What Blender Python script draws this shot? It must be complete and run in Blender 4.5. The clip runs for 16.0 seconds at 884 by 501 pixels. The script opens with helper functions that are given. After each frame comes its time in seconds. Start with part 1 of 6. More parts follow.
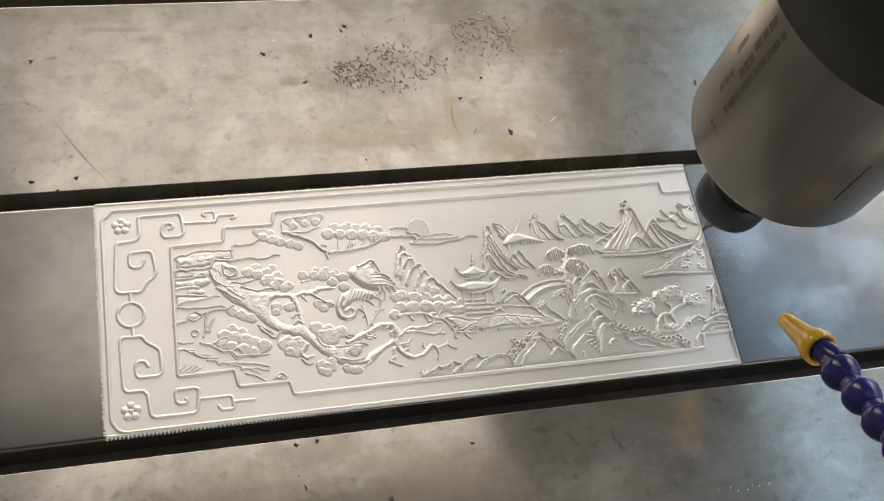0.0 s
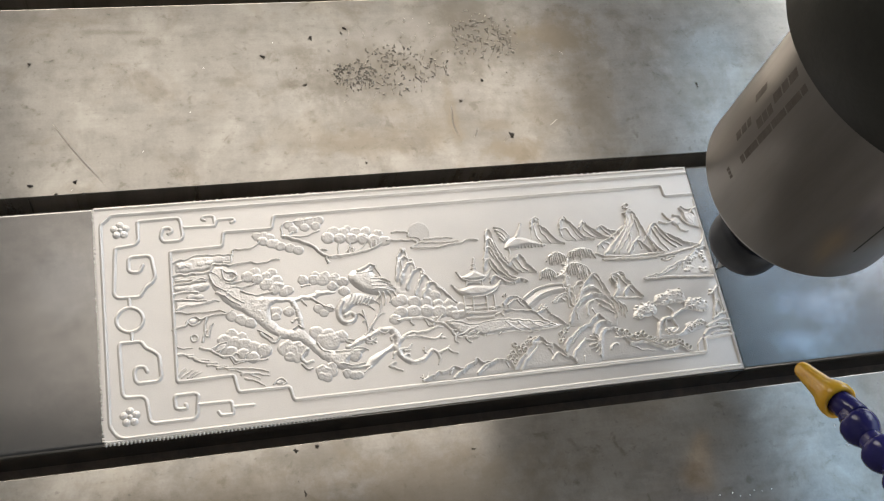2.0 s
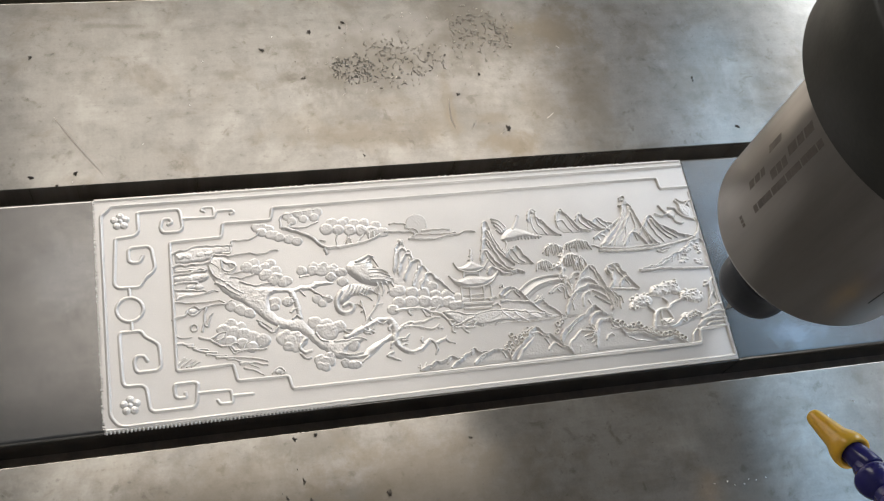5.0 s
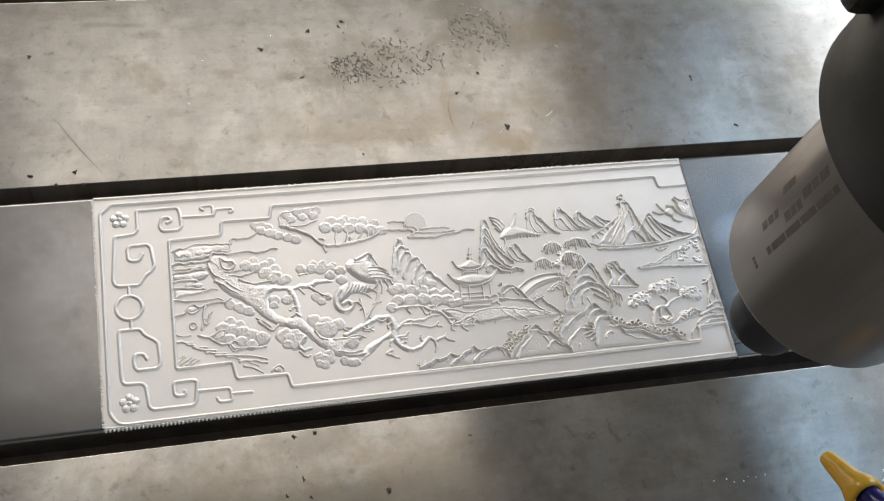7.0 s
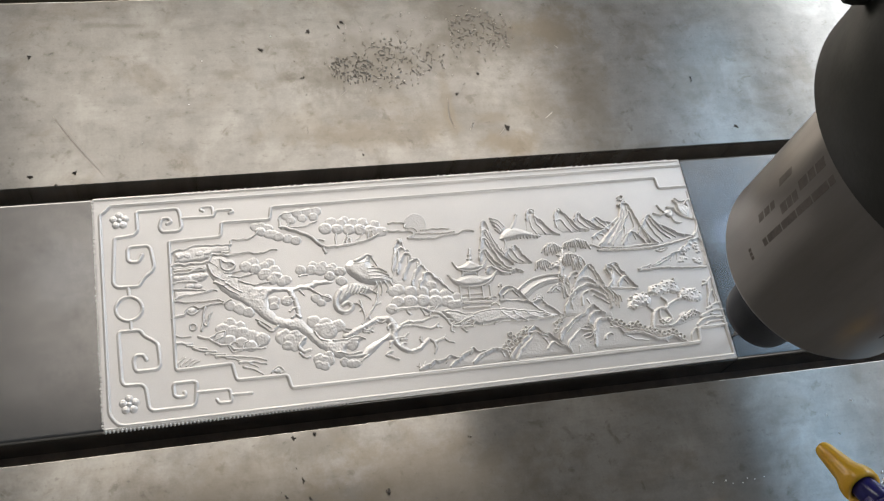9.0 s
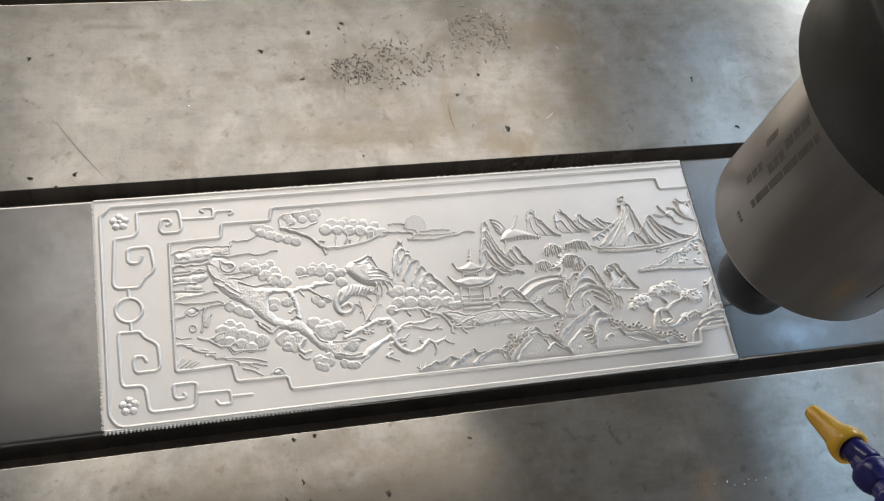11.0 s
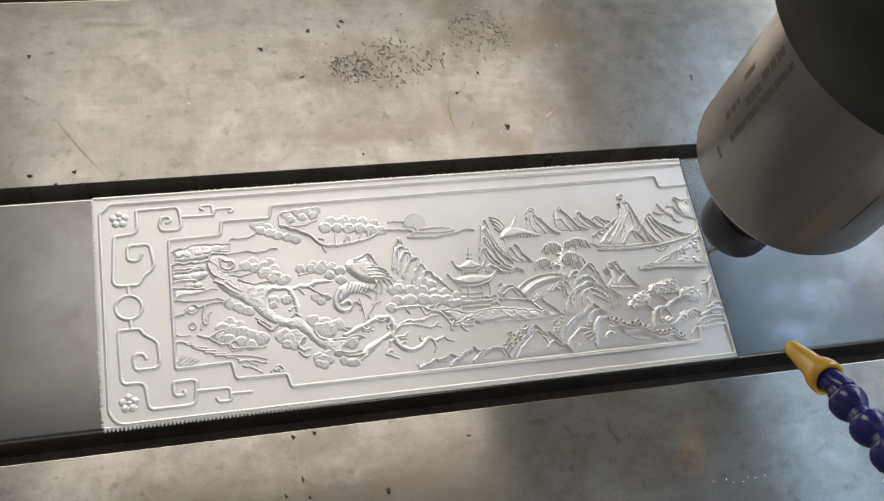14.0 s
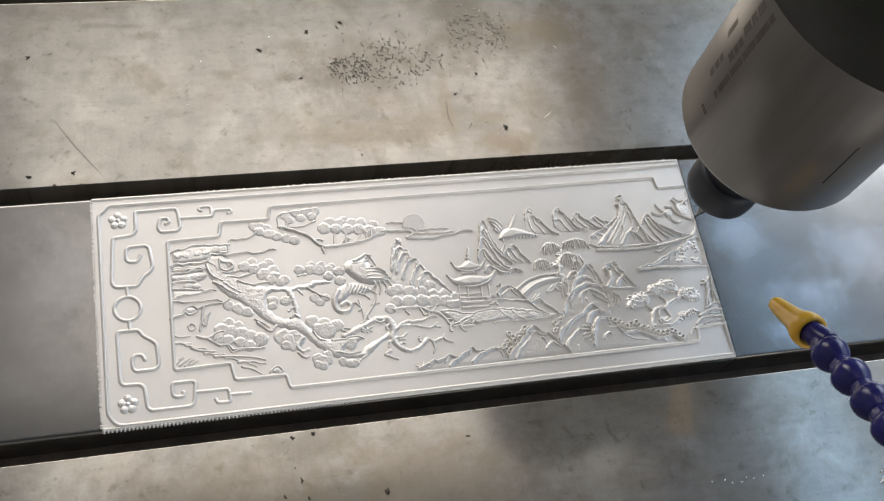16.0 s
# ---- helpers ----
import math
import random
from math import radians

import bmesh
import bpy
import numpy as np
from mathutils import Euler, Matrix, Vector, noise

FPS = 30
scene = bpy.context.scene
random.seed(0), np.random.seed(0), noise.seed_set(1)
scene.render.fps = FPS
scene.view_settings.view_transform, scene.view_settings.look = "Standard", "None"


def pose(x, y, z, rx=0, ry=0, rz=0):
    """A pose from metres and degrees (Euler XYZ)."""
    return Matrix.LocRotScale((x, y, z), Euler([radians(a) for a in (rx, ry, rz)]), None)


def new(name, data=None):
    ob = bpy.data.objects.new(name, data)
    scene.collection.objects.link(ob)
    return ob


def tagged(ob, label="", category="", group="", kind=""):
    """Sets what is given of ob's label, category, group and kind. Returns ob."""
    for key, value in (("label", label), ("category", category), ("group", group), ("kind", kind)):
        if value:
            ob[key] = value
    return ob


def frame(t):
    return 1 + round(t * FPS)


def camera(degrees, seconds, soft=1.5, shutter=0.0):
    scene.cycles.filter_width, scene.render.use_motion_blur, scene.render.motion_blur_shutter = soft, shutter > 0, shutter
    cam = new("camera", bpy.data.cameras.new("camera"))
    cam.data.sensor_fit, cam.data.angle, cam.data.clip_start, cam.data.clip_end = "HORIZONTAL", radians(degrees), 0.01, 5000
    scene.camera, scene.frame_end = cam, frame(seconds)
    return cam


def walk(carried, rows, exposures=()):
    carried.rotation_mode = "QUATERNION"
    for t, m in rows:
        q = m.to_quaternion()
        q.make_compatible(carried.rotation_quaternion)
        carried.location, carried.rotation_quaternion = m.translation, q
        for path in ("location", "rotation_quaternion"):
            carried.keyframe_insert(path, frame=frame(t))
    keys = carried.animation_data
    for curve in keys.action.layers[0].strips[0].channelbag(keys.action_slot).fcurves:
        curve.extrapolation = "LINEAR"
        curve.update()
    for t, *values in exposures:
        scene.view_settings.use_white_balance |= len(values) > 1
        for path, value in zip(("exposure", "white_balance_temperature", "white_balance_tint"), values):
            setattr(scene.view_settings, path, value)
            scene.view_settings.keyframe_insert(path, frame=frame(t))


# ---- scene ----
cam = camera(45.14, 16.0, soft=1.25)
walk(cam, [
    (0.0, pose(0.0478, -0.1572, 0.5556, 25.374, -10.242, -9.983)),
    (0.5, pose(0.0488, -0.1578, 0.5547, 25.490, -10.150, -10.031)),
    (1.0, pose(0.0479, -0.1545, 0.5540, 25.370, -10.251, -10.007)),
    (1.5, pose(0.0494, -0.1538, 0.5543, 25.305, -10.136, -9.981)),
    (2.0, pose(0.0491, -0.1525, 0.5545, 25.227, -10.181, -9.989)),
    (2.5, pose(0.0476, -0.1571, 0.5544, 25.342, -10.307, -10.000)),
    (3.0, pose(0.0477, -0.1581, 0.5562, 25.184, -10.314, -9.984)),
    (3.5, pose(0.0479, -0.1621, 0.5562, 25.423, -10.230, -10.042)),
    (4.0, pose(0.0468, -0.1615, 0.5565, 25.370, -10.350, -10.041)),
    (6.5, pose(0.0490, -0.1603, 0.5567, 25.411, -10.154, -10.071)),
    (7.0, pose(0.0471, -0.1636, 0.5559, 25.570, -10.300, -10.143)),
    (7.5, pose(0.0482, -0.1647, 0.5571, 25.455, -10.238, -10.038)),
    (8.0, pose(0.0478, -0.1640, 0.5573, 25.426, -10.278, -10.067)),
    (8.5, pose(0.0472, -0.1637, 0.5566, 25.483, -10.330, -10.089)),
    (9.0, pose(0.0473, -0.1616, 0.5569, 25.415, -10.346, -10.064)),
    (11.5, pose(0.0495, -0.1618, 0.5561, 25.502, -10.122, -10.055)),
    (12.0, pose(0.0497, -0.1628, 0.5567, 25.482, -10.121, -10.021)),
    (12.5, pose(0.0487, -0.1619, 0.5558, 25.519, -10.187, -10.064)),
    (13.0, pose(0.0485, -0.1603, 0.5559, 25.446, -10.233, -10.054)),
    (13.5, pose(0.0478, -0.1620, 0.5560, 25.473, -10.280, -10.069)),
    (14.0, pose(0.0486, -0.1629, 0.5561, 25.479, -10.220, -10.047)),
    (14.5, pose(0.0482, -0.1643, 0.5560, 25.588, -10.240, -10.091)),
    (15.0, pose(0.0482, -0.1664, 0.5568, 25.652, -10.229, -10.234)),
    (15.5, pose(0.0478, -0.1654, 0.5570, 25.475, -10.307, -10.147)),
    (16.0, pose(0.0477, -0.1635, 0.5561, 25.598, -10.325, -10.150)),
], exposures=[(0.0, 0.0, 6820, 10), (1.5, 0.0, 6690, 10), (3.5, 0.0, 6530, 10), (6.5, -0.05, 6390, 10), (8.0, -0.12, 6370, 10), (9.0, -0.14, 6370, 10), (11.5, -0.06, 6370, 10), (16.0, -0.02, 6370, 10)])

# ---- light: warm daylight from the roof light, bluish daylight from the window wall ----
world = bpy.data.worlds.new("sky")
scene.world = world
world.use_nodes = True
sky = world.node_tree.nodes.new("ShaderNodeTexSky")
sky.sky_type, sky.sun_disc = "NISHITA", False
sky.sun_elevation, sky.sun_rotation = radians(48), radians(60)
world.node_tree.links.new(sky.outputs[0], world.node_tree.nodes["Background"].inputs[0])
world.node_tree.nodes["Background"].inputs[1].default_value = 0.1


def daylight(name, m, w, h, power, colour):
    data = bpy.data.lights.new(name, "AREA")
    data.shape, data.size, data.size_y, data.energy, data.color = "RECTANGLE", w, h, power, colour
    ob = new(name, data)
    ob.matrix_world = m
    return ob


ROOF = (-0.75, 2.21, 0.95, 3.7)     # roof light: x0, x1, y0, y1
WIN = ((1.85, 4.2), (-2.6, 1.7))    # two openings in the east wall: y0, y1
PANE = (3.1, 3.43, -1.6, 3.4)       # unseen roof pane added by the east wall for blue reflections: x0, x1, y0, y1
NORTH = (-3.0, 1.9, 1.1, 4.2)      # high window in the north wall: x0, x1, z0, z1
CEIL, WALL_X, WALL_Y = 4.5, 3.45, 4.6
SOUTH_FILL = (0.2, 3.2, 0.4, 3.2)        # unseen opening added to the south wall as fill: x0, x1, z0, z1
HEAD = 3.85                        # head of the northern one of the two
daylight("roof_daylight", pose((ROOF[0] + ROOF[1]) / 2, (ROOF[2] + ROOF[3]) / 2, CEIL + 0.02), ROOF[1] - ROOF[0], ROOF[3] - ROOF[2], 39, (1.0, 0.892, 0.745))
daylight("north_daylight", pose((NORTH[0] + NORTH[1]) / 2, WALL_Y + 0.02, (NORTH[2] + NORTH[3]) / 2, -90, 0, 0), NORTH[1] - NORTH[0], NORTH[3] - NORTH[2], 265, (1.0, 0.93, 0.84))
# added fill from behind the camera, lifts the front of the spindle housing
daylight("south_fill", pose((SOUTH_FILL[0] + SOUTH_FILL[1]) / 2, -5.02, (SOUTH_FILL[2] + SOUTH_FILL[3]) / 2, 90, 0, 0), SOUTH_FILL[1] - SOUTH_FILL[0], SOUTH_FILL[3] - SOUTH_FILL[2], 62, (1.0, 0.95, 0.89))
daylight("pane_blue_fill", pose((PANE[0] + PANE[1]) / 2, (PANE[2] + PANE[3]) / 2, CEIL + 0.02), PANE[1] - PANE[0], PANE[3] - PANE[2], 13.4, (0.33, 0.64, 1.0))
daylight("window_daylight", pose(WALL_X + 0.02, sum(WIN[0]) / 2, (0.55 + HEAD) / 2, 0, 90, 0), HEAD - 0.55, WIN[0][1] - WIN[0][0], 105, (0.82, 0.90, 1.0))
daylight("window_daylight", pose(WALL_X + 0.02, sum(WIN[1]) / 2, 2.48, 0, 90, 0), 3.86, WIN[1][1] - WIN[1][0], 30, (0.58, 0.80, 1.0))


# ---- materials ----
def material(name, base, rough, metal=0.0, dark=None, scale=40, spread=0.5, grain=900, bump=0.1, stretch=(1, 1, 1), detail=8, rough_var=0.12, soft=(0.35, 0.68)):
    """A surface with large stains (base to dark), fine grain in gloss and relief, at real size."""
    m = bpy.data.materials.new(name)
    m.use_nodes = True
    nt = m.node_tree
    b = nt.nodes["Principled BSDF"]
    b.inputs["Metallic"].default_value = metal
    tc = nt.nodes.new("ShaderNodeTexCoord")
    mp = nt.nodes.new("ShaderNodeMapping")
    mp.inputs["Scale"].default_value = stretch
    nt.links.new(tc.outputs["Object"], mp.inputs[0])
    n1 = nt.nodes.new("ShaderNodeTexNoise")
    n1.inputs["Scale"].default_value, n1.inputs["Detail"].default_value, n1.inputs["Roughness"].default_value = scale, detail, 0.62
    n2 = nt.nodes.new("ShaderNodeTexNoise")
    n2.inputs["Scale"].default_value, n2.inputs["Detail"].default_value = grain, 3
    nt.links.new(mp.outputs[0], n1.inputs["Vector"])
    nt.links.new(mp.outputs[0], n2.inputs["Vector"])
    ramp = nt.nodes.new("ShaderNodeValToRGB")
    d = dark or tuple(c * 0.75 for c in base)
    ramp.color_ramp.elements[0].position, ramp.color_ramp.elements[0].color = soft[0], (*d, 1)
    ramp.color_ramp.elements[1].position, ramp.color_ramp.elements[1].color = soft[1], (*base, 1)
    nt.links.new(n1.outputs[0], ramp.inputs[0])
    mix = nt.nodes.new("ShaderNodeMix")
    mix.data_type, mix.blend_type = "RGBA", "MULTIPLY"
    mix.inputs[0].default_value = spread
    nt.links.new(ramp.outputs[0], mix.inputs[6])
    nt.links.new(n2.outputs[0], mix.inputs[7])
    nt.links.new(mix.outputs[2], b.inputs["Base Color"])
    mr = nt.nodes.new("ShaderNodeMapRange")
    mr.inputs[3].default_value, mr.inputs[4].default_value = rough + rough_var, max(0.03, rough - rough_var)
    nt.links.new(n1.outputs[0], mr.inputs[0])
    nt.links.new(mr.outputs[0], b.inputs["Roughness"])
    bp = nt.nodes.new("ShaderNodeBump")
    bp.inputs["Strength"].default_value, bp.inputs["Distance"].default_value = bump, 0.0003
    nt.links.new(n2.outputs[0], bp.inputs["Height"])
    nt.links.new(bp.outputs[0], b.inputs["Normal"])
    return m


M_TABLE = material("stained_ground_steel", (0.49, 0.46, 0.406), 0.155, 0.68, (0.43, 0.40, 0.35), 11, 0.2, 700, 0.03, (1.0, 1.1, 1), 7, 0.05, (0.36, 0.62))


def stain_or_reflection(mat, spots, colour, scale=75, edge=0.3):
    """Lays stains, or painted-in reflections, of (x, y, radius x, radius y, strength) with ragged outlines over a
    material's colour.
    """
    nt = mat.node_tree
    b = nt.nodes["Principled BSDF"]
    tc = nt.nodes.new("ShaderNodeTexCoord")
    n = nt.nodes.new("ShaderNodeTexNoise")
    n.inputs["Scale"].default_value, n.inputs["Detail"].default_value, n.inputs["Roughness"].default_value = scale, 9, 0.7
    nt.links.new(tc.outputs["Object"], n.inputs["Vector"])
    for x, y, rx, ry, strength in spots:
        mp = nt.nodes.new("ShaderNodeMapping")
        mp.inputs["Location"].default_value = (-x / rx, -y / ry, 0)
        mp.inputs["Scale"].default_value = (1 / rx, 1 / ry, 0)
        nt.links.new(tc.outputs["Object"], mp.inputs[0])
        ln = nt.nodes.new("ShaderNodeVectorMath")
        ln.operation = "LENGTH"
        nt.links.new(mp.outputs[0], ln.inputs[0])
        add = nt.nodes.new("ShaderNodeMath")
        add.operation = "MULTIPLY_ADD"
        add.inputs[1].default_value, add.inputs[2].default_value = 3.0, -1.5
        nt.links.new(n.outputs[0], add.inputs[0])
        tot = nt.nodes.new("ShaderNodeMath")
        tot.operation = "ADD"
        nt.links.new(ln.outputs["Value"], tot.inputs[0])
        nt.links.new(add.outputs[0], tot.inputs[1])
        mr = nt.nodes.new("ShaderNodeMapRange")
        mr.interpolation_type = "SMOOTHSTEP"
        mr.inputs[1].default_value, mr.inputs[2].default_value = 1 + edge, 1 - edge * 1.6
        mr.inputs[3].default_value, mr.inputs[4].default_value = 0, strength
        nt.links.new(tot.outputs[0], mr.inputs[0])
        mix = nt.nodes.new("ShaderNodeMix")
        mix.data_type, mix.blend_type = "RGBA", "MIX"
        old = b.inputs["Base Color"].links[0].from_socket
        nt.links.new(mr.outputs[0], mix.inputs[0])
        nt.links.new(old, mix.inputs[6])
        mix.inputs[7].default_value = (*colour, 1)
        nt.links.new(mix.outputs[2], b.inputs["Base Color"])


def scuff(mat, layers):
    """Multiplies worn streaks and mottling, rows of (scale along x, along y, strength, lowest, highest), over a material's colour."""
    nt = mat.node_tree
    b = nt.nodes["Principled BSDF"]
    tc = nt.nodes.new("ShaderNodeTexCoord")
    for sx, sy, strength, lo, hi in layers:
        mp = nt.nodes.new("ShaderNodeMapping")
        mp.inputs["Scale"].default_value, mp.inputs["Location"].default_value = (sx, sy, 1), (sx * 0.013, sy * 0.37, 0)
        nt.links.new(tc.outputs["Object"], mp.inputs[0])
        n = nt.nodes.new("ShaderNodeTexNoise")
        n.inputs["Scale"].default_value, n.inputs["Detail"].default_value, n.inputs["Roughness"].default_value = 1.0, 7, 0.68
        nt.links.new(mp.outputs[0], n.inputs["Vector"])
        mr = nt.nodes.new("ShaderNodeMapRange")
        mr.inputs[1].default_value, mr.inputs[2].default_value, mr.inputs[3].default_value, mr.inputs[4].default_value = lo, hi, 1 - strength, 1
        nt.links.new(n.outputs[0], mr.inputs[0])
        mix = nt.nodes.new("ShaderNodeMix")
        mix.data_type, mix.blend_type = "RGBA", "MULTIPLY"
        mix.inputs[0].default_value = 1
        nt.links.new(b.inputs["Base Color"].links[0].from_socket, mix.inputs[6])
        nt.links.new(mr.outputs[0], mix.inputs[7])
        nt.links.new(mix.outputs[2], b.inputs["Base Color"])


def film(mat, colour, sx, sy, strength, lo, hi, shift):
    """Lays an uneven dried film over a material's colour, in patches with ragged, fairly crisp edges."""
    nt = mat.node_tree
    b = nt.nodes["Principled BSDF"]
    tc = nt.nodes.new("ShaderNodeTexCoord")
    mp = nt.nodes.new("ShaderNodeMapping")
    mp.inputs["Scale"].default_value, mp.inputs["Location"].default_value = (sx, sy, 1), (shift, shift * 1.7, 0)
    nt.links.new(tc.outputs["Object"], mp.inputs[0])
    n = nt.nodes.new("ShaderNodeTexNoise")
    n.inputs["Scale"].default_value, n.inputs["Detail"].default_value, n.inputs["Roughness"].default_value, n.inputs["Distortion"].default_value = 1.0, 9, 0.62, 0.5
    nt.links.new(mp.outputs[0], n.inputs["Vector"])
    mr = nt.nodes.new("ShaderNodeMapRange")
    mr.interpolation_type = "SMOOTHSTEP"
    mr.inputs[1].default_value, mr.inputs[2].default_value, mr.inputs[3].default_value, mr.inputs[4].default_value = lo, hi, 0, strength
    nt.links.new(n.outputs[0], mr.inputs[0])
    mix = nt.nodes.new("ShaderNodeMix")
    mix.data_type, mix.blend_type = "RGBA", "MIX"
    nt.links.new(mr.outputs[0], mix.inputs[0])
    nt.links.new(b.inputs["Base Color"].links[0].from_socket, mix.inputs[6])
    mix.inputs[7].default_value = (*colour, 1)
    nt.links.new(mix.outputs[2], b.inputs["Base Color"])


film(M_TABLE, (0.27, 0.225, 0.165), 22, 26, 0.42, 0.50, 0.66, 3.1)
film(M_TABLE, (0.66, 0.62, 0.54), 26, 22, 0.3, 0.52, 0.66, 7.7)
film(M_TABLE, (0.19, 0.165, 0.125), 75, 80, 0.5, 0.58, 0.70, 1.3)
scuff(M_TABLE, [(52, 60, 0.16, 0.36, 0.54), (14, 190, 0.07, 0.32, 0.58), (120, 11, 0.06, 0.3, 0.6), (210, 240, 0.28, 0.30, 0.40)])
# grey oil film round the chips, small dark blotches, and a brown rust tint
# the patch at (0.398, 0.209) paints in the dim part of the reflection
stain_or_reflection(M_TABLE, [(0.168, 0.220, 0.040, 0.021, 0.66), (0.135, 0.213, 0.016, 0.010, 0.42), (0.152, 0.185, 0.021, 0.012, 0.36), (0.242, 0.243, 0.025, 0.028, 0.66), (0.213, 0.229, 0.021, 0.016, 0.48), (0.268, 0.235, 0.023, 0.018, 0.48), (0.243, 0.266, 0.035, 0.010, 0.48), (0.229, 0.213, 0.010, 0.005, 0.60), (0.125, 0.238, 0.014, 0.004, 0.42), (0.121, 0.214, 0.010, 0.004, 0.42), (0.081, 0.218, 0.006, 0.004, 0.48), (0.104, 0.234, 0.003, 0.002, 0.60), (0.159, 0.253, 0.005, 0.003, 0.48), (0.094, 0.254, 0.003, 0.003, 0.36), (0.007, 0.257, 0.013, 0.002, 0.36), (0.024, 0.256, 0.010, 0.002, 0.42), (0.036, 0.248, 0.009, 0.003, 0.36), (-0.040, 0.271, 0.015, 0.006, 0.30), (0.232, 0.176, 0.05, 0.022, 0.34), (0.398, 0.209, 0.05, 0.04, 0.25),
                (0.11, -0.019, 0.034, 0.009, 0.5), (0.118, -0.05, 0.04, 0.010, 0.54), (0.035, -0.045, 0.045, 0.02, 0.4)], (0.20, 0.178, 0.138), 90, 0.48)
# the tall patch at (0.310, 0.195) paints in the reflection's dark brown edge
stain_or_reflection(M_TABLE, [(0.301, 0.243, 0.024, 0.018, 0.72), (0.217, 0.186, 0.004, 0.025, 0.48), (0.200, 0.174, 0.022, 0.012, 0.36), (0.160, 0.169, 0.033, 0.010, 0.36), (0.254, 0.157, 0.018, 0.009, 0.72), (0.241, 0.176, 0.013, 0.004, 0.36), (0.310, 0.195, 0.018, 0.064, 0.48), (0.182, 0.192, 0.014, 0.006, 0.30), (0.277, 0.184, 0.015, 0.017, 0.30), (0.123, 0.177, 0.021, 0.013, 0.26),
                (0.17, -0.05, 0.06, 0.03, 0.54), (0.07, -0.04, 0.05, 0.022, 0.42)], (0.29, 0.24, 0.168), 60, 0.4)
M_SLOT = material("oily_cast_iron", (0.30, 0.21, 0.145), 0.5, 0.1, (0.19, 0.135, 0.093), 60, 0.4, 600, 0.3)
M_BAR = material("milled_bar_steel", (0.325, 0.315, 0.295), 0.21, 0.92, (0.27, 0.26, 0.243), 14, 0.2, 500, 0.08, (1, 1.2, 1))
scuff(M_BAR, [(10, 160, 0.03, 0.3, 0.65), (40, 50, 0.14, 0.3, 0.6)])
stain_or_reflection(M_BAR, [(0.40, 0.055, 0.030, 0.022, 0.5), (0.45, 0.02, 0.034, 0.018, 0.45), (0.385, 0.10, 0.02, 0.02, 0.4), (0.44, 0.085, 0.02, 0.02, 0.35), (-0.03, 0.03, 0.02, 0.03, 0.2)], (0.19, 0.19, 0.19), 38, 0.5)
# pale bluish patches: sky sheen on the wet bar, painted into its colour
stain_or_reflection(M_BAR, [(0.42, 0.035, 0.022, 0.014, 0.5), (0.47, 0.06, 0.03, 0.02, 0.5), (0.385, 0.075, 0.014, 0.016, 0.4), (0.40, 0.012, 0.018, 0.008, 0.4), (-0.02, 0.09, 0.02, 0.02, 0.12)], (0.52, 0.54, 0.57), 30, 0.6)
M_RELIEF = material("fresh_cut_aluminium", (0.87, 0.83, 0.772), 0.415, 0.53, (0.81, 0.775, 0.725), 22, 0.12, 1500, 0.16, (1, 1, 1), 6, 0.05)
M_HOUSING = material("brushed_stainless", (0.285, 0.262, 0.243), 0.33, 0.6, (0.235, 0.216, 0.20), 18, 0.08, 700, 0.03, (3, 3, 0.3), 4, 0.05)
M_NUT = material("blackened_steel", (0.045, 0.048, 0.055), 0.5, 0.3, (0.04, 0.042, 0.05), 60, 0.3, 900, 0.1)
M_BLACK = material("black_painted_cast", (0.032, 0.032, 0.026), 0.55, 0.0, (0.022, 0.022, 0.018), 25, 0.3, 500, 0.25)
M_INK = material("etched_lettering", (0.175, 0.148, 0.13), 0.5, 0.4, None, 200, 0.3)
M_CUTTER = material("carbide", (0.35, 0.35, 0.36), 0.25, 1.0, None, 200, 0.2)
M_YELLOW = material("orange_yellow_plastic", (1.0, 0.57, 0.045), 0.2, 0.0, (0.95, 0.50, 0.035), 90, 0.15, 900, 0.05)
M_BLUE = material("dark_blue_plastic", (0.028, 0.026, 0.19), 0.23, 0.0, (0.02, 0.019, 0.14), 90, 0.2, 900, 0.05)
M_CHIP = material("metal_swarf", (0.58, 0.53, 0.45), 0.4, 0.4, (0.38, 0.34, 0.28), 300, 0.3, 900, 0.1)
M_GLINT = material("bright_swarf", (0.94, 0.93, 0.90), 0.35, 0.3, (0.85, 0.84, 0.8), 300, 0.1)
M_DARKCHIP = material("dark_debris", (0.09, 0.075, 0.06), 0.6, 0.2, (0.05, 0.042, 0.033), 300, 0.3)
M_OLDCHIP = material("dull_swarf", (0.40, 0.36, 0.305), 0.45, 0.4, (0.26, 0.232, 0.195), 300, 0.3)
M_SCRATCH = material("scraped_mark", (0.31, 0.28, 0.24), 0.3, 0.68, (0.25, 0.225, 0.19), 300, 0.3)
M_PAINT = material("workshop_paint", (0.34, 0.33, 0.31), 0.8, 0.0, (0.27, 0.26, 0.245), 1.5, 0.15, 60, 0.1)
M_CEIL = material("dark_roof_sheet", (0.16, 0.175, 0.20), 0.7, 0.0, (0.12, 0.13, 0.15), 1.5, 0.15, 60, 0.1)
M_FLOOR = material("workshop_concrete", (0.30, 0.29, 0.27), 0.7, 0.0, (0.22, 0.21, 0.19), 2.5, 0.25, 120, 0.2)


# ---- mesh helpers ----
def part(name, bm, mat, parent, label=""):
    """Links a bmesh as one mesh object under a thing or a part."""
    me = bpy.data.meshes.new(name)
    bm.to_mesh(me)
    bm.free()
    me.materials.append(mat)
    ob = new(name, me)
    ob.parent = parent
    return tagged(ob, label)


